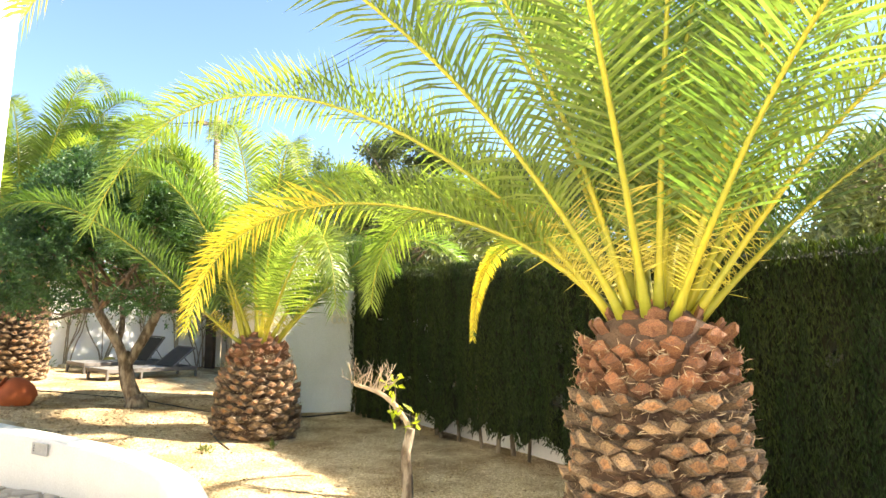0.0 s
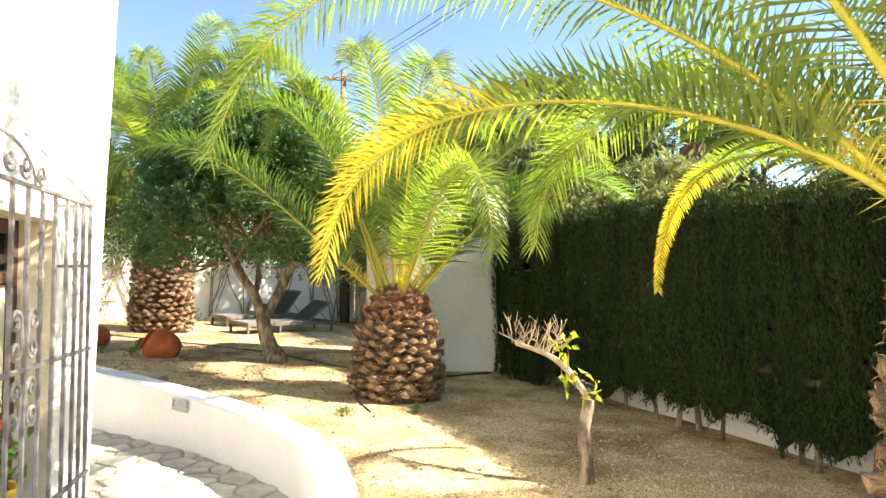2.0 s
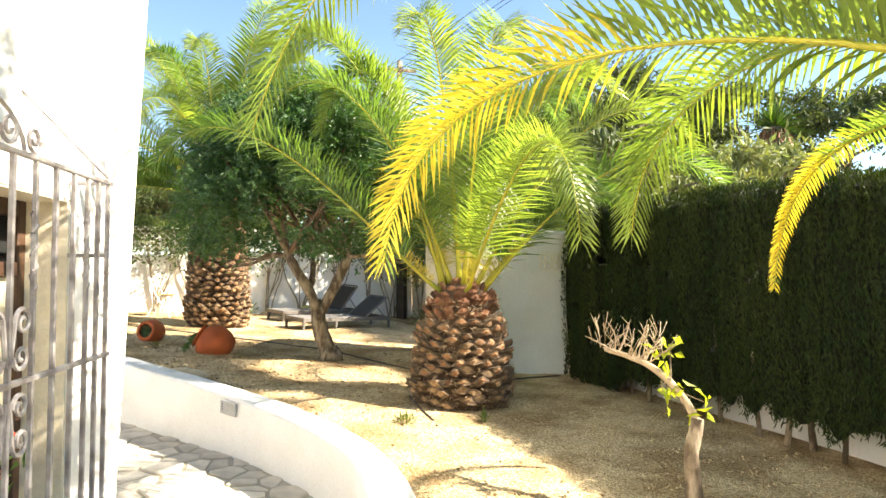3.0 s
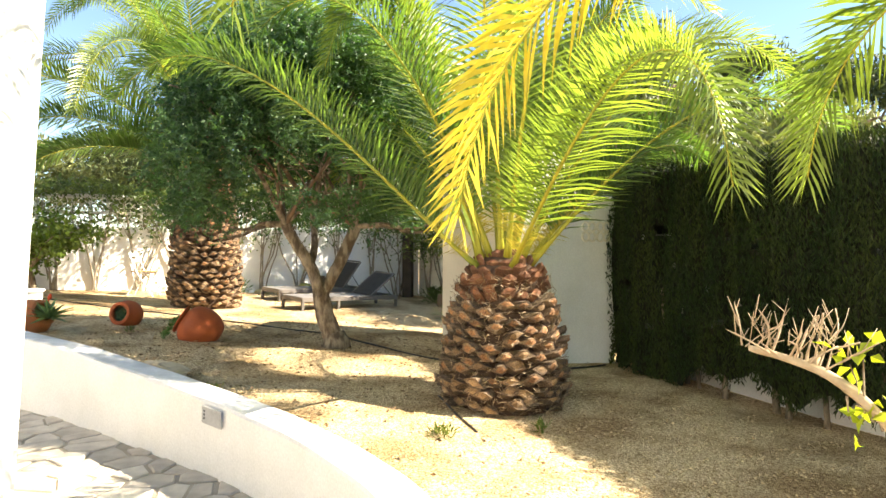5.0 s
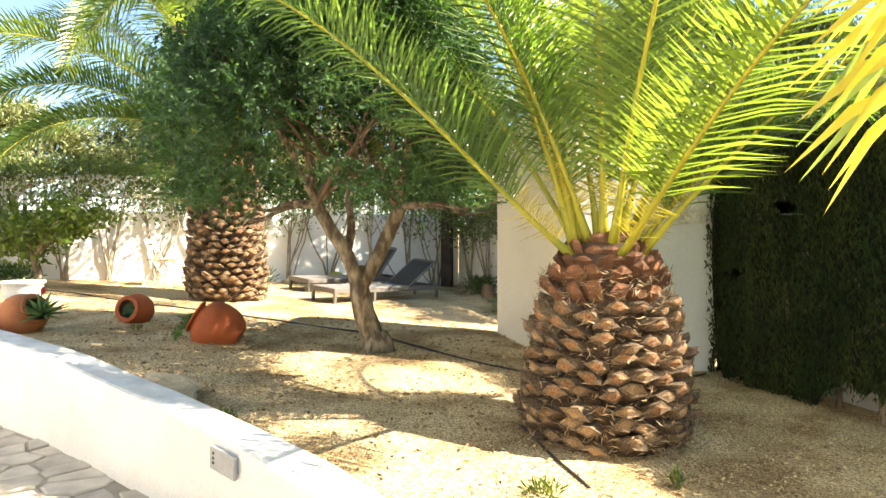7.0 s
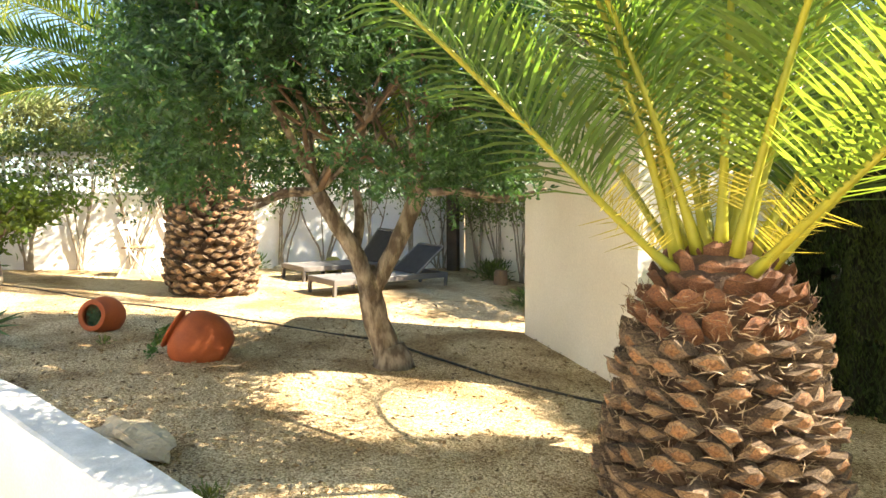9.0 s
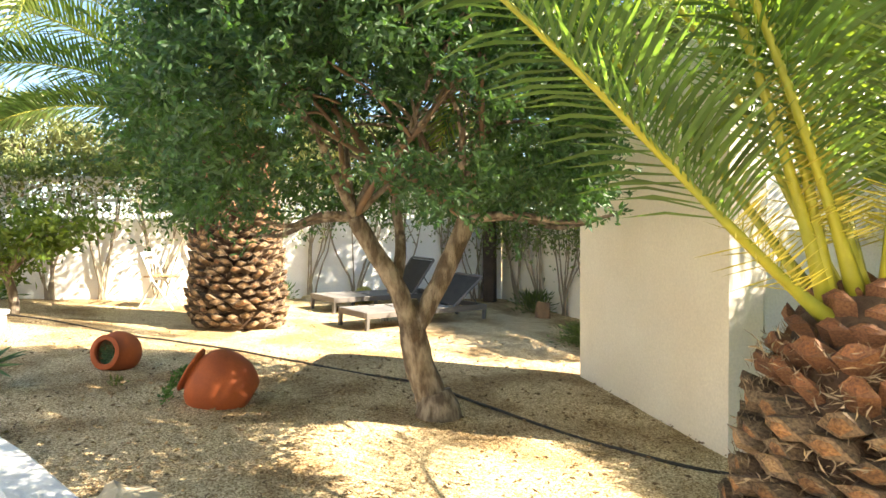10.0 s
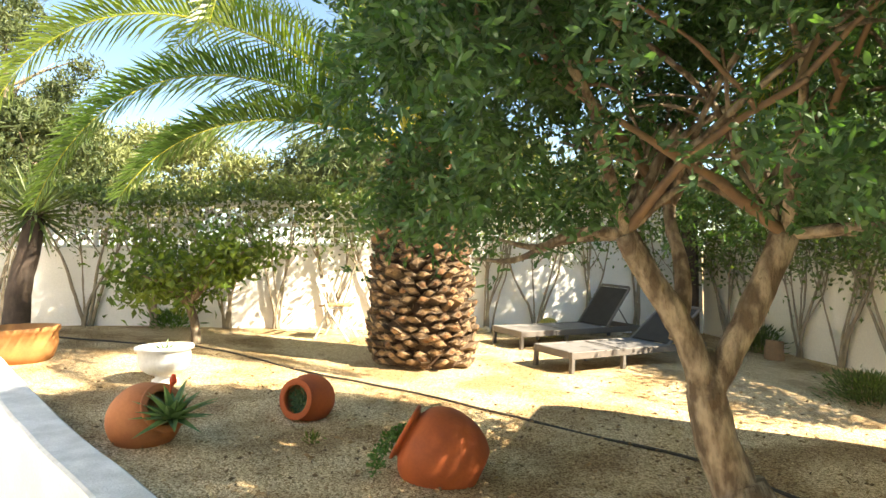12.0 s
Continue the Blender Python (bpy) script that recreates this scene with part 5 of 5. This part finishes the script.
# ---------- pollarded sapling ----------
def build_sapling():
    x, y = -0.34, 5.92
    z = gz(x, y)
    rn = random.Random(5)
    t = thing("pruned_sapling", (x, y, z), "pruned bare sapling with a few new yellow-green leaves", "tree")
    g = Geo()
    limb(g, [(x + 0.01, y, z - 0.03), (x, y, z + 0.15), (x - 0.01, y, z + 0.35), (x + 0.03, y + 0.02, z + 0.6)], 0.056, 0.042, 10)
    part("trunk", g, BARK, t, smooth=True)
    g = Geo()
    A = Vector((x + 0.03, y + 0.02, z + 0.58))
    B = Vector((-0.60, 6.08, 0.80))
    C = Vector((-0.86, 6.22, 0.87))
    limb(g, [A, A.lerp(B, 0.5) + Vector((0.02, 0, 0.03)), B, C], 0.027, 0.015, 9)
    arm = part("arm", g, BARK_PALE, t, "pale dead leaning branch", smooth=True)
    for k in range(22):
        q = B.lerp(C, rn.uniform(-0.1, 1.15))
        e = q + Vector((rn.uniform(-0.24, 0.2), rn.uniform(-0.16, 0.16), rn.uniform(0.04, 0.27)))
        g = Geo()
        limb(g, [q, q.lerp(e, 0.5) + Vector((rn.uniform(-0.03, 0.03), rn.uniform(-0.03, 0.03), 0.02)), e], 0.0055, 0.0018, 5)
        for j in range(3):
            s = q.lerp(e, rn.uniform(0.4, 0.8))
            f = s + Vector((rn.uniform(-0.07, 0.07), rn.uniform(-0.07, 0.07), rn.uniform(0.03, 0.12)))
            g.tube([s, f], [0.003, 0.0015], 5)
        part("twig", g, BARK_PALE, arm, smooth=True)
    rng = np.random.default_rng(2)
    for k, (c, n) in enumerate((((-0.42, 6.0, 0.66), 8), ((-0.50, 6.05, 0.84), 7), ((-0.46, 6.02, 0.94), 6), ((-0.27, 5.95, 0.60), 7), ((-0.5, 6.05, 0.6), 5))):
        shoot = part("shoot", Geo().tube([A.lerp(B, 0.3 + 0.1 * k), Vector(c)], [0.006, 0.003], 5), BARK, t)
        for _ in range(n):
            P = np.array(c) + rng.normal(size=(1, 3)) * np.array([0.03, 0.03, 0.06])
            part("leaf", Geo().leaves(P, rng.normal(size=(1, 3)) * 0.7 + np.array([0, 0, -0.5]), 0.095, 0.026), LEAF_NEW, shoot, "fresh yellow-green leaf")


build_sapling()

# ---------- hoses, rock, wall light ----------
def hose(pts, r):
    g = Geo()
    L = smooth_line([Vector((a, b, gz(a, b) + r + 0.004)) for a, b in pts], 8)
    g.tube([p + Vector((0, 0, 0.012 * noise.noise(p * 2.0))) for p in L], r, 7)
    whole("irrigation_hose", g, HOSE, "black irrigation hose lying across the gravel", "hose", "irrigation hoses", smooth=True)


hose([(-13.5, 10.6), (-12.5, 10.5), (-11.5, 10.85), (-10.9, 11.2), (-9.9, 11.2), (-9.1, 11.08), (-8.2, 11.03), (-7.4, 11.02), (-6.6, 10.9), (-5.88, 10.82), (-5.2, 10.76), (-4.63, 10.45),
      (-4.2, 10.2), (-3.85, 10.02), (-3.46, 9.87), (-2.82, 9.74), (-2.2, 9.95), (-1.95, 10.25), (-1.62, 10.72)], 0.0115)
hose([(-2.98, 8.25), (-2.75, 7.85), (-2.44, 7.36)], 0.009)


def rock(x, y, sx, sy, sz, label, seed, name="rock", group="", turn=0.0):
    bm = bmesh.new()
    bmesh.ops.create_icosphere(bm, subdivisions=3, radius=1)
    for v in bm.verts:
        k = 1 + 0.4 * noise.noise(v.co * 1.6 + Vector((seed, 0, 0))) + 0.16 * noise.noise(v.co * 4 + Vector((seed, 3, 0)))
        k *= 1 - 0.18 * abs(math.sin(v.co.x * 2.3 + v.co.y * 3.1 + seed))
        v.co = Vector((v.co.x * sx, v.co.y * sy, v.co.z * sz)) * k
    me = bpy.data.meshes.new(name)
    bm.to_mesh(me)
    bm.free()
    me.materials.append(ROCK)
    ob = new(name, me)
    ob.location, ob.rotation_euler = (x, y, gz(x, y) + sz * 0.35), (0, 0, turn)
    return tagged(ob, label, "rock", group)


rock(-5.52, 7.86, 0.42, 0.16, 0.07, "pale flat rock beside the low wall", 1, turn=-0.4)
for k, (a, b, s) in enumerate(((-8.75, 15.3, 0.16), (-8.3, 15.75, 0.2), (-7.75, 16.1, 0.22), (-8.95, 15.0, 0.12), (-7.4, 16.5, 0.2))):
    rock(a, b, s, s * 0.8, s * 0.6, "pale rock by the garden wall", k + 10, group="rocks at the wall foot", turn=k)


def build_wall_light():
    d = Vector((-3.86 + 4.75, 6.68 - 7.08, 0)).normalized()
    n = Vector((d.y, -d.x, 0))
    c = Vector((-4.27, 6.862, 0.125)) + n * 0.006
    R = Matrix((d, -n, Vector((0, 0, 1)))).transposed().to_4x4() @ Matrix.Rotation(radians(2.2), 4, "Y")
    t = thing("wall_light", c, "grey rectangular light fitting set in the white wall", "light fitting")
    o = part("faceplate", Geo().box(Matrix.Translation(c) @ R, 0.125, 0.010, 0.062, 0.004), GREY_FACE, t)
    for k in (-1, 0, 1):
        part("slot", Geo().box(Matrix.Translation(c) @ R @ Matrix.Translation((-0.085, -0.011, 0.026 * k + 0.004)), 0.008, 0.002, 0.007, 0.001), BLACK, o)


build_wall_light()


# ---------- cactus, post, chair, shrubs by the walls ----------
def barrel_cactus(x, y, r):
    z = gz(x, y)
    g = Geo()
    n = 48
    vs, fs = [], []
    prof = [(0.6, -0.1), (0.92, 0.3), (1.0, 0.8), (0.9, 1.3), (0.6, 1.65), (0.2, 1.8), (0.02, 1.8)]
    for a, b in prof:
        for k in range(n):
            q = 2 * math.pi * k / n
            rr = a * r * (1 + (0.07 if k % 3 == 0 else -0.03))
            vs.append((x + rr * math.cos(q), y + rr * math.sin(q), z + b * r))
    for i in range(len(prof) - 1):
        for k in range(n):
            fs.append((i * n + k, i * n + (k + 1) % n, (i + 1) * n + (k + 1) % n, (i + 1) * n + k))
    g.add(vs, fs)
    whole("barrel_cactus", g, CACTUS, "golden ribbed barrel cactus among pale rocks", "cactus")


barrel_cactus(-8.05, 15.35, 0.16)
px, py = -6.35, 17.3
g = Geo().box(Matrix.Translation((px, py, gz(px, py) + 0.95)), 0.11, 0.11, 1.0, 0.015)
whole("wooden_post", g, BARK_DARK, "dark upright wooden post in the wall corner", "post")


def folding_chair(x, y, turn):
    t = thing("folding_chair", (x, y, gz(x, y)), "white folding garden chair with a tan seat by the wall", "chair")
    for sx in (-0.21, 0.21):
        part("leg", Geo().tube([(sx, -0.24, -0.02), (sx, 0.05, 0.42), (sx, 0.2, 0.80)], 0.017, 8), CHAIR_WHITE, t, local=True)
        part("leg", Geo().tube([(sx * 0.9, 0.26, -0.02), (sx * 0.9, 0.02, 0.42), (sx * 0.9, -0.16, 0.43)], 0.017, 8), CHAIR_WHITE, t, local=True)
    for k in range(4):
        part("seat_slat", Geo().box(Matrix.Translation((0, -0.16 + 0.095 * k, 0.455)), 0.21, 0.04, 0.01, 0.004), SEAT_TAN, t, local=True)
    for k in range(2):
        part("back_slat", Geo().box(Matrix.Translation((0, 0.15 + 0.05 * k, 0.66 + 0.11 * k)) @ Matrix.Rotation(radians(20), 4, "X"), 0.22, 0.008, 0.035, 0.004), CHAIR_WHITE, t, local=True)
    t.rotation_euler = (0, 0, radians(turn))


folding_chair(-10.15, 12.95, 112)


def tuft(x, y, r, n, label, mats, name="shrub", length=0.12, width=0.012, h=0.16, seed=1, category="shrub"):
    rng = np.random.default_rng(seed)
    z = gz(x, y)
    P = np.c_[x + rng.normal(size=n) * r * 0.45, y + rng.normal(size=n) * r * 0.45, z + rng.random(n) * h]
    D = (P - np.array([x, y, z - 0.1])) + rng.normal(size=(n, 3)) * 0.08
    g = Geo()
    for k in range(5):
        g.tube([(x, y, z - 0.02), tuple(P[k])], [0.006, 0.003], 5)
    g.leaves(P, D, length, width)
    whole(name, g, mats, label, category, "low plants on the gravel")


tuft(-4.1, 13.65, 0.34, 1300, "low dark green shrub at the foot of the cream wall", LEAF_VINE, seed=2, h=0.24, length=0.08, width=0.006)
tuft(-5.3, 16.2, 0.28, 380, "low green shrub at the foot of the wall", LEAF_VINE, seed=3, h=0.3)
tuft(-9.4, 14.75, 0.25, 300, "green herb clump at the foot of the white wall", TRAILING, seed=4, h=0.22)
tuft(-12.3, 12.0, 0.3, 300, "green herb clump at the foot of the white wall", TRAILING, seed=5, h=0.2)
tuft(-2.65, 7.18, 0.09, 60, "small weed in the gravel", GRASS, "weed", 0.07, 0.006, 0.05, 6, "weed")
tuft(-2.0, 7.6, 0.05, 24, "small weed in the gravel", GRASS, "weed", 0.09, 0.004, 0.05, 7, "weed")
tuft(-4.7, 7.45, 0.06, 40, "small weed in the gravel", GRASS, "weed", 0.06, 0.006, 0.04, 8, "weed")
tuft(-7.35, 9.5, 0.06, 30, "small weed in the gravel", GRASS, "weed", 0.06, 0.006, 0.04, 9, "weed")
g = Geo()
g.tube([(-5.05, 15.75, 0.05), (-5.05, 15.76, 0.25), (-5.04, 15.77, 0.36)], [0.13, 0.12, 0.11], 14)
whole("tree_stump", g, BARK_RED, "short brown tree stump by the wall", "stump")


# ---------- climbers on the walls ----------
def climber(x, y, along, normal, ztop, seed, spread=0.6, leaves=500, label="bare-stemmed climber trained up the garden wall"):
    rn = random.Random(seed)
    rng = np.random.default_rng(seed)
    z = gz(x, y)
    t = thing("wall_climber", (x, y, z), label, "climber", "climbers on the garden walls")
    base = Vector((x, y, z - 0.03))
    tips = []
    for k in range(rn.choice((4, 5, 6))):
        s0 = rn.uniform(-0.08, 0.08)
        s1 = s0 + rn.uniform(-spread, spread)
        P = [base + along * s0, base + along * (s0 + (s1 - s0) * 0.2) + normal * 0.03 + Vector((0, 0, 0.45)),
             base + along * (s0 + (s1 - s0) * rn.uniform(0.45, 0.7)) + normal * 0.02 + Vector((0, 0, 1.0)), base + along * s1 + normal * 0.03 + Vector((0, 0, ztop - z - rn.uniform(0.0, 0.4)))]
        g = Geo()
        limb(g, P, rn.uniform(0.015, 0.032), 0.008, 7)
        q = P[2]
        e = q + along * rn.uniform(-0.4, 0.4) + Vector((0, 0, rn.uniform(0.3, 0.7)))
        limb(g, [q, q.lerp(e, 0.5) + normal * 0.03, e], 0.011, 0.005, 5)
        part("stem", g, CLIMBER_STEM, t, smooth=True)
        tips += [P[3], e]
    if leaves:
        P = np.concatenate([np.array(p) + rng.normal(size=(leaves // len(tips), 3)) * np.array([0.2, 0.2, 0.2]) + np.array(normal) * rng.exponential(0.28, (leaves // len(tips), 1)) - np.array([0, 0, 0.12]) for p in tips])
        g = Geo()
        g.leaves(P, rng.normal(size=P.shape) + np.array(normal) * 0.6, 0.075, 0.022)
        part("foliage", g, LEAF_VINE, t, kind="stuff")


bA, bB = Vector((*BW_A, 0)), Vector((*BW_B, 0))
bd = (bB - bA).normalized()
bn = Vector((bd.y, -bd.x, 0))
for k, s in enumerate((3.3, 4.4, 5.3, 6.3, 7.0, 7.8, 8.6, 9.4, 10.2, 11.0, 11.9, 12.7, 13.4)):
    p = bA + bd * s + bn * 0.05
    climber(p.x, p.y, bd, bn, 2.38, 40 + k, 0.65, 210)
rA, rB = Vector((-6.25, 17.84, 0)), Vector((-0.6, 11.95, 0))
rd = (rB - rA).normalized()
rnn = Vector((rd.y, -rd.x, 0))
for k, s in enumerate((0.7, 1.5, 2.2, 2.9, 3.7, 4.5)):
    p = rA + rd * s + rnn * 0.05
    climber(p.x, p.y, rd, rnn, 2.25, 60 + k, 0.8, 760)
# leafy bands along the tops of the walls
def wall_top_vine(start, d, nrm, s0, s1, z0, dz, n, seed):
    rng = np.random.default_rng(seed)
    s = s0 + rng.random(n) * (s1 - s0)
    z = z0 + dz * rng.normal(size=n) + 0.06 * np.sin(s * 2.1) - np.where(rng.random(n) < 0.13, 0.75 * rng.random(n), 0)
    P = np.c_[start.x + d.x * s, start.y + d.y * s, z]
    P[:, :2] += np.array([nrm.x, nrm.y]) * (rng.exponential(size=n) * 0.26 - 0.08)[:, None]
    g = Geo()
    g.leaves(P, rng.normal(size=P.shape) + np.array([nrm.x, nrm.y, 0.5]), 0.085, 0.024)
    whole("vine_foliage", g, LEAF_VINE, "leafy green creeper spread along the wall top", "climber", kind="stuff")


wall_top_vine(bA, bd, bn, 0.4, 14.0, 2.44, 0.09, 11000, 77)
wall_top_vine(rA, rd, rnn, 0.2, 6.6, 2.32, 0.24, 12000, 78)

# pot with flowers on the window sill
fp = hp(1.12, -0.07, 0.28)
pot = thing("flower_pot", fp, "yellow glazed pot with red flowers on the window sill", "plant pot")
g = Geo()
g.lathe([(0.001, 0), (0.075, 0), (0.09, 0.05), (0.12, 0.16), (0.125, 0.2), (0.14, 0.21), (0.14, 0.235), (0.115, 0.235), (0.11, 0.2), (0.001, 0.19)], 28, Matrix.Translation(fp))
part("pot", g, YELLOW_GLAZE, pot, smooth=True)
rng = np.random.default_rng(6)
g = Geo()
P = np.array(fp) + rng.normal(size=(130, 3)) * np.array([0.07, 0.07, 0.08]) + np.array([0, 0, 0.33])
g.leaves(P, rng.normal(size=P.shape) + np.array([0, 0, 0.6]), 0.07, 0.02)
part("greenery", g, TRAILING, pot, kind="stuff")
g = Geo()
P = np.array(fp) + rng.normal(size=(60, 3)) * np.array([0.06, 0.06, 0.05]) + np.array([0, 0, 0.45])
g.leaves(P, rng.normal(size=P.shape) + np.array([0, 0, 0.6]), 0.04, 0.016)
part("blossom", g, RED_FLOWER, pot, kind="stuff")


# ---------- beyond the walls ----------
def far_tree(x, y, h, r, seed, label, mats=LEAF_PINE, base=0.35, n=11000, leaf=0.30):
    rng = np.random.default_rng(seed)
    rn = random.Random(seed)
    z = gz(x, y)
    t = thing("far_tree", (x, y, z), label, "tree", "trees beyond the garden")
    g = Geo()
    limb(g, [(x, y, z - 0.2), (x + rn.uniform(-0.2, 0.2), y, z + h * 0.35), (x + rn.uniform(-0.5, 0.5), y, z + h * 0.85)], 0.05 * h ** 0.8, 0.05, 9)
    for k in range(8):
        s = Vector((x, y, z + h * rn.uniform(base, 0.8)))
        a = rn.uniform(0, 6.28)
        e = s + Vector((math.cos(a) * r * 0.8, math.sin(a) * r * 0.8, rn.uniform(0.1, 0.25) * h))
        limb(g, [s, s.lerp(e, 0.5) + Vector((0, 0, 0.1)), e], 0.08, 0.02, 6)
    part("trunk", g, BARK, t, smooth=True)
    P = []
    m = 46
    for k in range(m):
        a, u = rn.uniform(0, 6.28), rn.random()
        rr = r * rn.uniform(0.35, 1.0) * math.sin(math.pi * (0.18 + 0.72 * u)) ** 0.7
        c = np.array([x + rr * math.cos(a), y + rr * math.sin(a), z + h * (base + (1 - base) * u)])
        P.append(c + rng.normal(size=(n // m, 3)) * np.array([0.20, 0.20, 0.13]) * r * 0.62)
    P = np.concatenate(P)
    g = Geo()
    g.leaves(P, rng.normal(size=P.shape) + np.array([0, 0, 0.7]), leaf, leaf * 0.16)
    part("crown", g, mats, t, kind="stuff")


OLIVE = mat("grey_green_leaf", (0.18, 0.21, 0.08), (0.25, 0.27, 0.12), rough=0.6, scale=0.8, bump=0, island=0.35, transl=0.2)
for k, (x, y, h, r, o) in enumerate((
        (-0.6, 21.0, 5.4, 2.6, 1), (2.6, 20.0, 4.9, 2.2, 1), (4.5, 33.0, 10.0, 3.2, 0), (8.0, 31.0, 9.0, 3.4, 0), (0.5, 34.0, 11.5, 3.4, 0), (-3.0, 33.0, 11.0, 3.0, 0), (12.0, 26.0, 7.5, 3.2, 0),
        (16.0, 20.0, 7.0, 3.4, 0), (-25.0, 22.0, 5.2, 3.0, 1), (-20.5, 25.0, 5.0, 3.0, 0), (-30.0, 18.5, 6.2, 3.4, 0), (-16.0, 29.0, 5.6, 3.0, 1), (-36.0, 20.3, 12.6, 3.6, 0), (-24.0, 31.0, 6.6, 3.4, 0), (-11.0, 31.0, 5.6, 3.0, 1), (-33.0, 23.0, 7.0, 3.2, 1), (11.0, 14.5, 6.2, 2.6, 1), (15.0, 9.0, 7.0, 3.0, 0), (-1.4, 16.6, 5.4, 2.0, 0), (-3.4, 19.6, 5.6, 2.2, 1))):
    far_tree(x, y, h, r, 100 + k, "grey-green broadleaf tree beyond the garden wall" if o else "tall dark green pine beyond the garden", OLIVE if o else LEAF_PINE, n=int(11000 * (r / 3) ** 2))
# height and spread enlarged out of view so its shade reaches the back wall
far_tree(-3.5, 17.1, 5.6, 1.9, 131, "leafy green tree behind the garden wall corner, enlarged to shade the back wall", LEAF_VINE, n=20000, leaf=0.13)


def skirt_palm(x, y, h):
    z = gz(x, y)
    t = thing("fan_palm", (x, y, z), "far fan palm with a brown skirt of dead fronds", "palm tree")
    g = Geo()
    limb(g, [(x, y, z - 0.2), (x, y, z + h * 0.5), (x, y, z + h)], 0.3, 0.22, 10)
    part("trunk", g, BARK, t, smooth=True)
    rng = np.random.default_rng(9)
    n = 900
    a = rng.random(n) * 6.28
    P = np.c_[x + np.cos(a) * 0.3, y + np.sin(a) * 0.3, z + h - 1.6 * rng.random(n)]
    g = Geo()
    g.leaves(P, np.c_[np.cos(a) * 0.5, np.sin(a) * 0.5, -np.ones(n)], 0.7, 0.04)
    part("dead_skirt", g, SKIRT, t, kind="stuff")
    g = Geo()
    rosette(g, Matrix.Translation((x, y, z + h)), 130, 1.1, 0.035, (-20, 85), 77, 0.15)
    part("crown", g, FROND, t)


skirt_palm(4.0, 24.5, 6.6)
ox, oy = -9.3, 25.1
oz = gz(ox, oy)
pole = thing("utility_pole", (ox, oy, oz), "brown wooden utility pole carrying wires", "pole")
part("shaft", Geo().tube([(ox, oy, oz - 0.3), (ox, oy, oz + 9.4)], [0.16, 0.11], 12), BARK, pole, smooth=True)
part("crossarm", Geo().box(Matrix.Translation((ox, oy - 0.16, oz + 9.0)) @ Matrix.Rotation(0.5, 4, "Z"), 0.7, 0.05, 0.06, 0.01), BARK, pole)
for k in range(3):
    for end in ((9.0, 13.0, 14.5), (-32.0, 20.0, 8.6)):
        a = Vector((ox - 0.5 + 0.5 * k, oy - 0.2, oz + 9.1 - 0.12 * (k == 1)))
        b = Vector(end) + Vector((0.5 * k, 0.3 * k, 0.25 * k))
        g = Geo()
        g.tube([a.lerp(b, u) + Vector((0, 0, -0.5 * 4 * u * (1 - u))) for u in [q / 14 for q in range(15)]], 0.011, 5)
        whole("overhead_wire", g, BLACK, "thin black overhead wire against the sky", "wire", "overhead wires")


# ---------- loose gravel and leaf litter ----------
def scatter():
    rng = np.random.default_rng(12)
    n = 16000
    u = rng.random(n) ** 1.4
    L = np.array([(p.x, p.y) for p in WALL_LINE])
    L = L[(L[:, 1] > 2.0) & (L[:, 0] > -10)]
    idx = rng.integers(0, len(L) - 1, n)
    t = rng.random((n, 1))
    base = L[idx] * (1 - t) + L[idx + 1] * t
    d = L[idx + 1] - L[idx]
    d /= np.linalg.norm(d, axis=1, keepdims=True)
    off = 0.33 + 3.6 * u
    P = base + np.c_[-d[:, 1], d[:, 0]] * off[:, None]
    ok = wall_side(P) > 0.32
    P = P[ok]
    g = Geo()
    r = rng.uniform(0.006, 0.014, len(P))
    for (x, y), q in zip(P, r):
        z = gz(x, y) + 0.018 * noise.noise((x * 0.9, y * 0.9, 0)) + 0.007 * noise.noise((x * 4, y * 4, 3))
        j = rng.uniform(0.6, 1.3, 6) * q
        g.add([(x + j[0], y, z), (x, y + j[1], z), (x - j[2], y, z), (x, y - j[3], z), (x, y, z + j[4] * 0.8)], [(0, 1, 4), (1, 2, 4), (2, 3, 4), (3, 0, 4)])
    whole("loose_pebbles", g, PEBBLE, "loose ochre pebbles on the gravel", "gravel", kind="stuff")
    n = 9000
    x = rng.uniform(-11, 2, n)
    y = rng.uniform(5, 14, n)
    P = np.c_[x, y]
    w = np.hypot(x + 5.0, y - 9.4)
    keep = (wall_side(P) > 0.35) & (rng.random(n) < np.where(w < 2.6, 1.0, 0.22))
    P = P[keep]
    Z = np.array([gz(a, b) + 0.02 for a, b in P])
    g = Geo()
    g.leaves(np.c_[P, Z], rng.normal(size=(len(P), 3)) * np.array([1, 1, 0.12]), 0.042, 0.010)
    whole("leaf_litter", g, LITTER, "dry brown leaves and twigs scattered over gravel", "leaf litter", kind="stuff")


scatter()
build_paving()
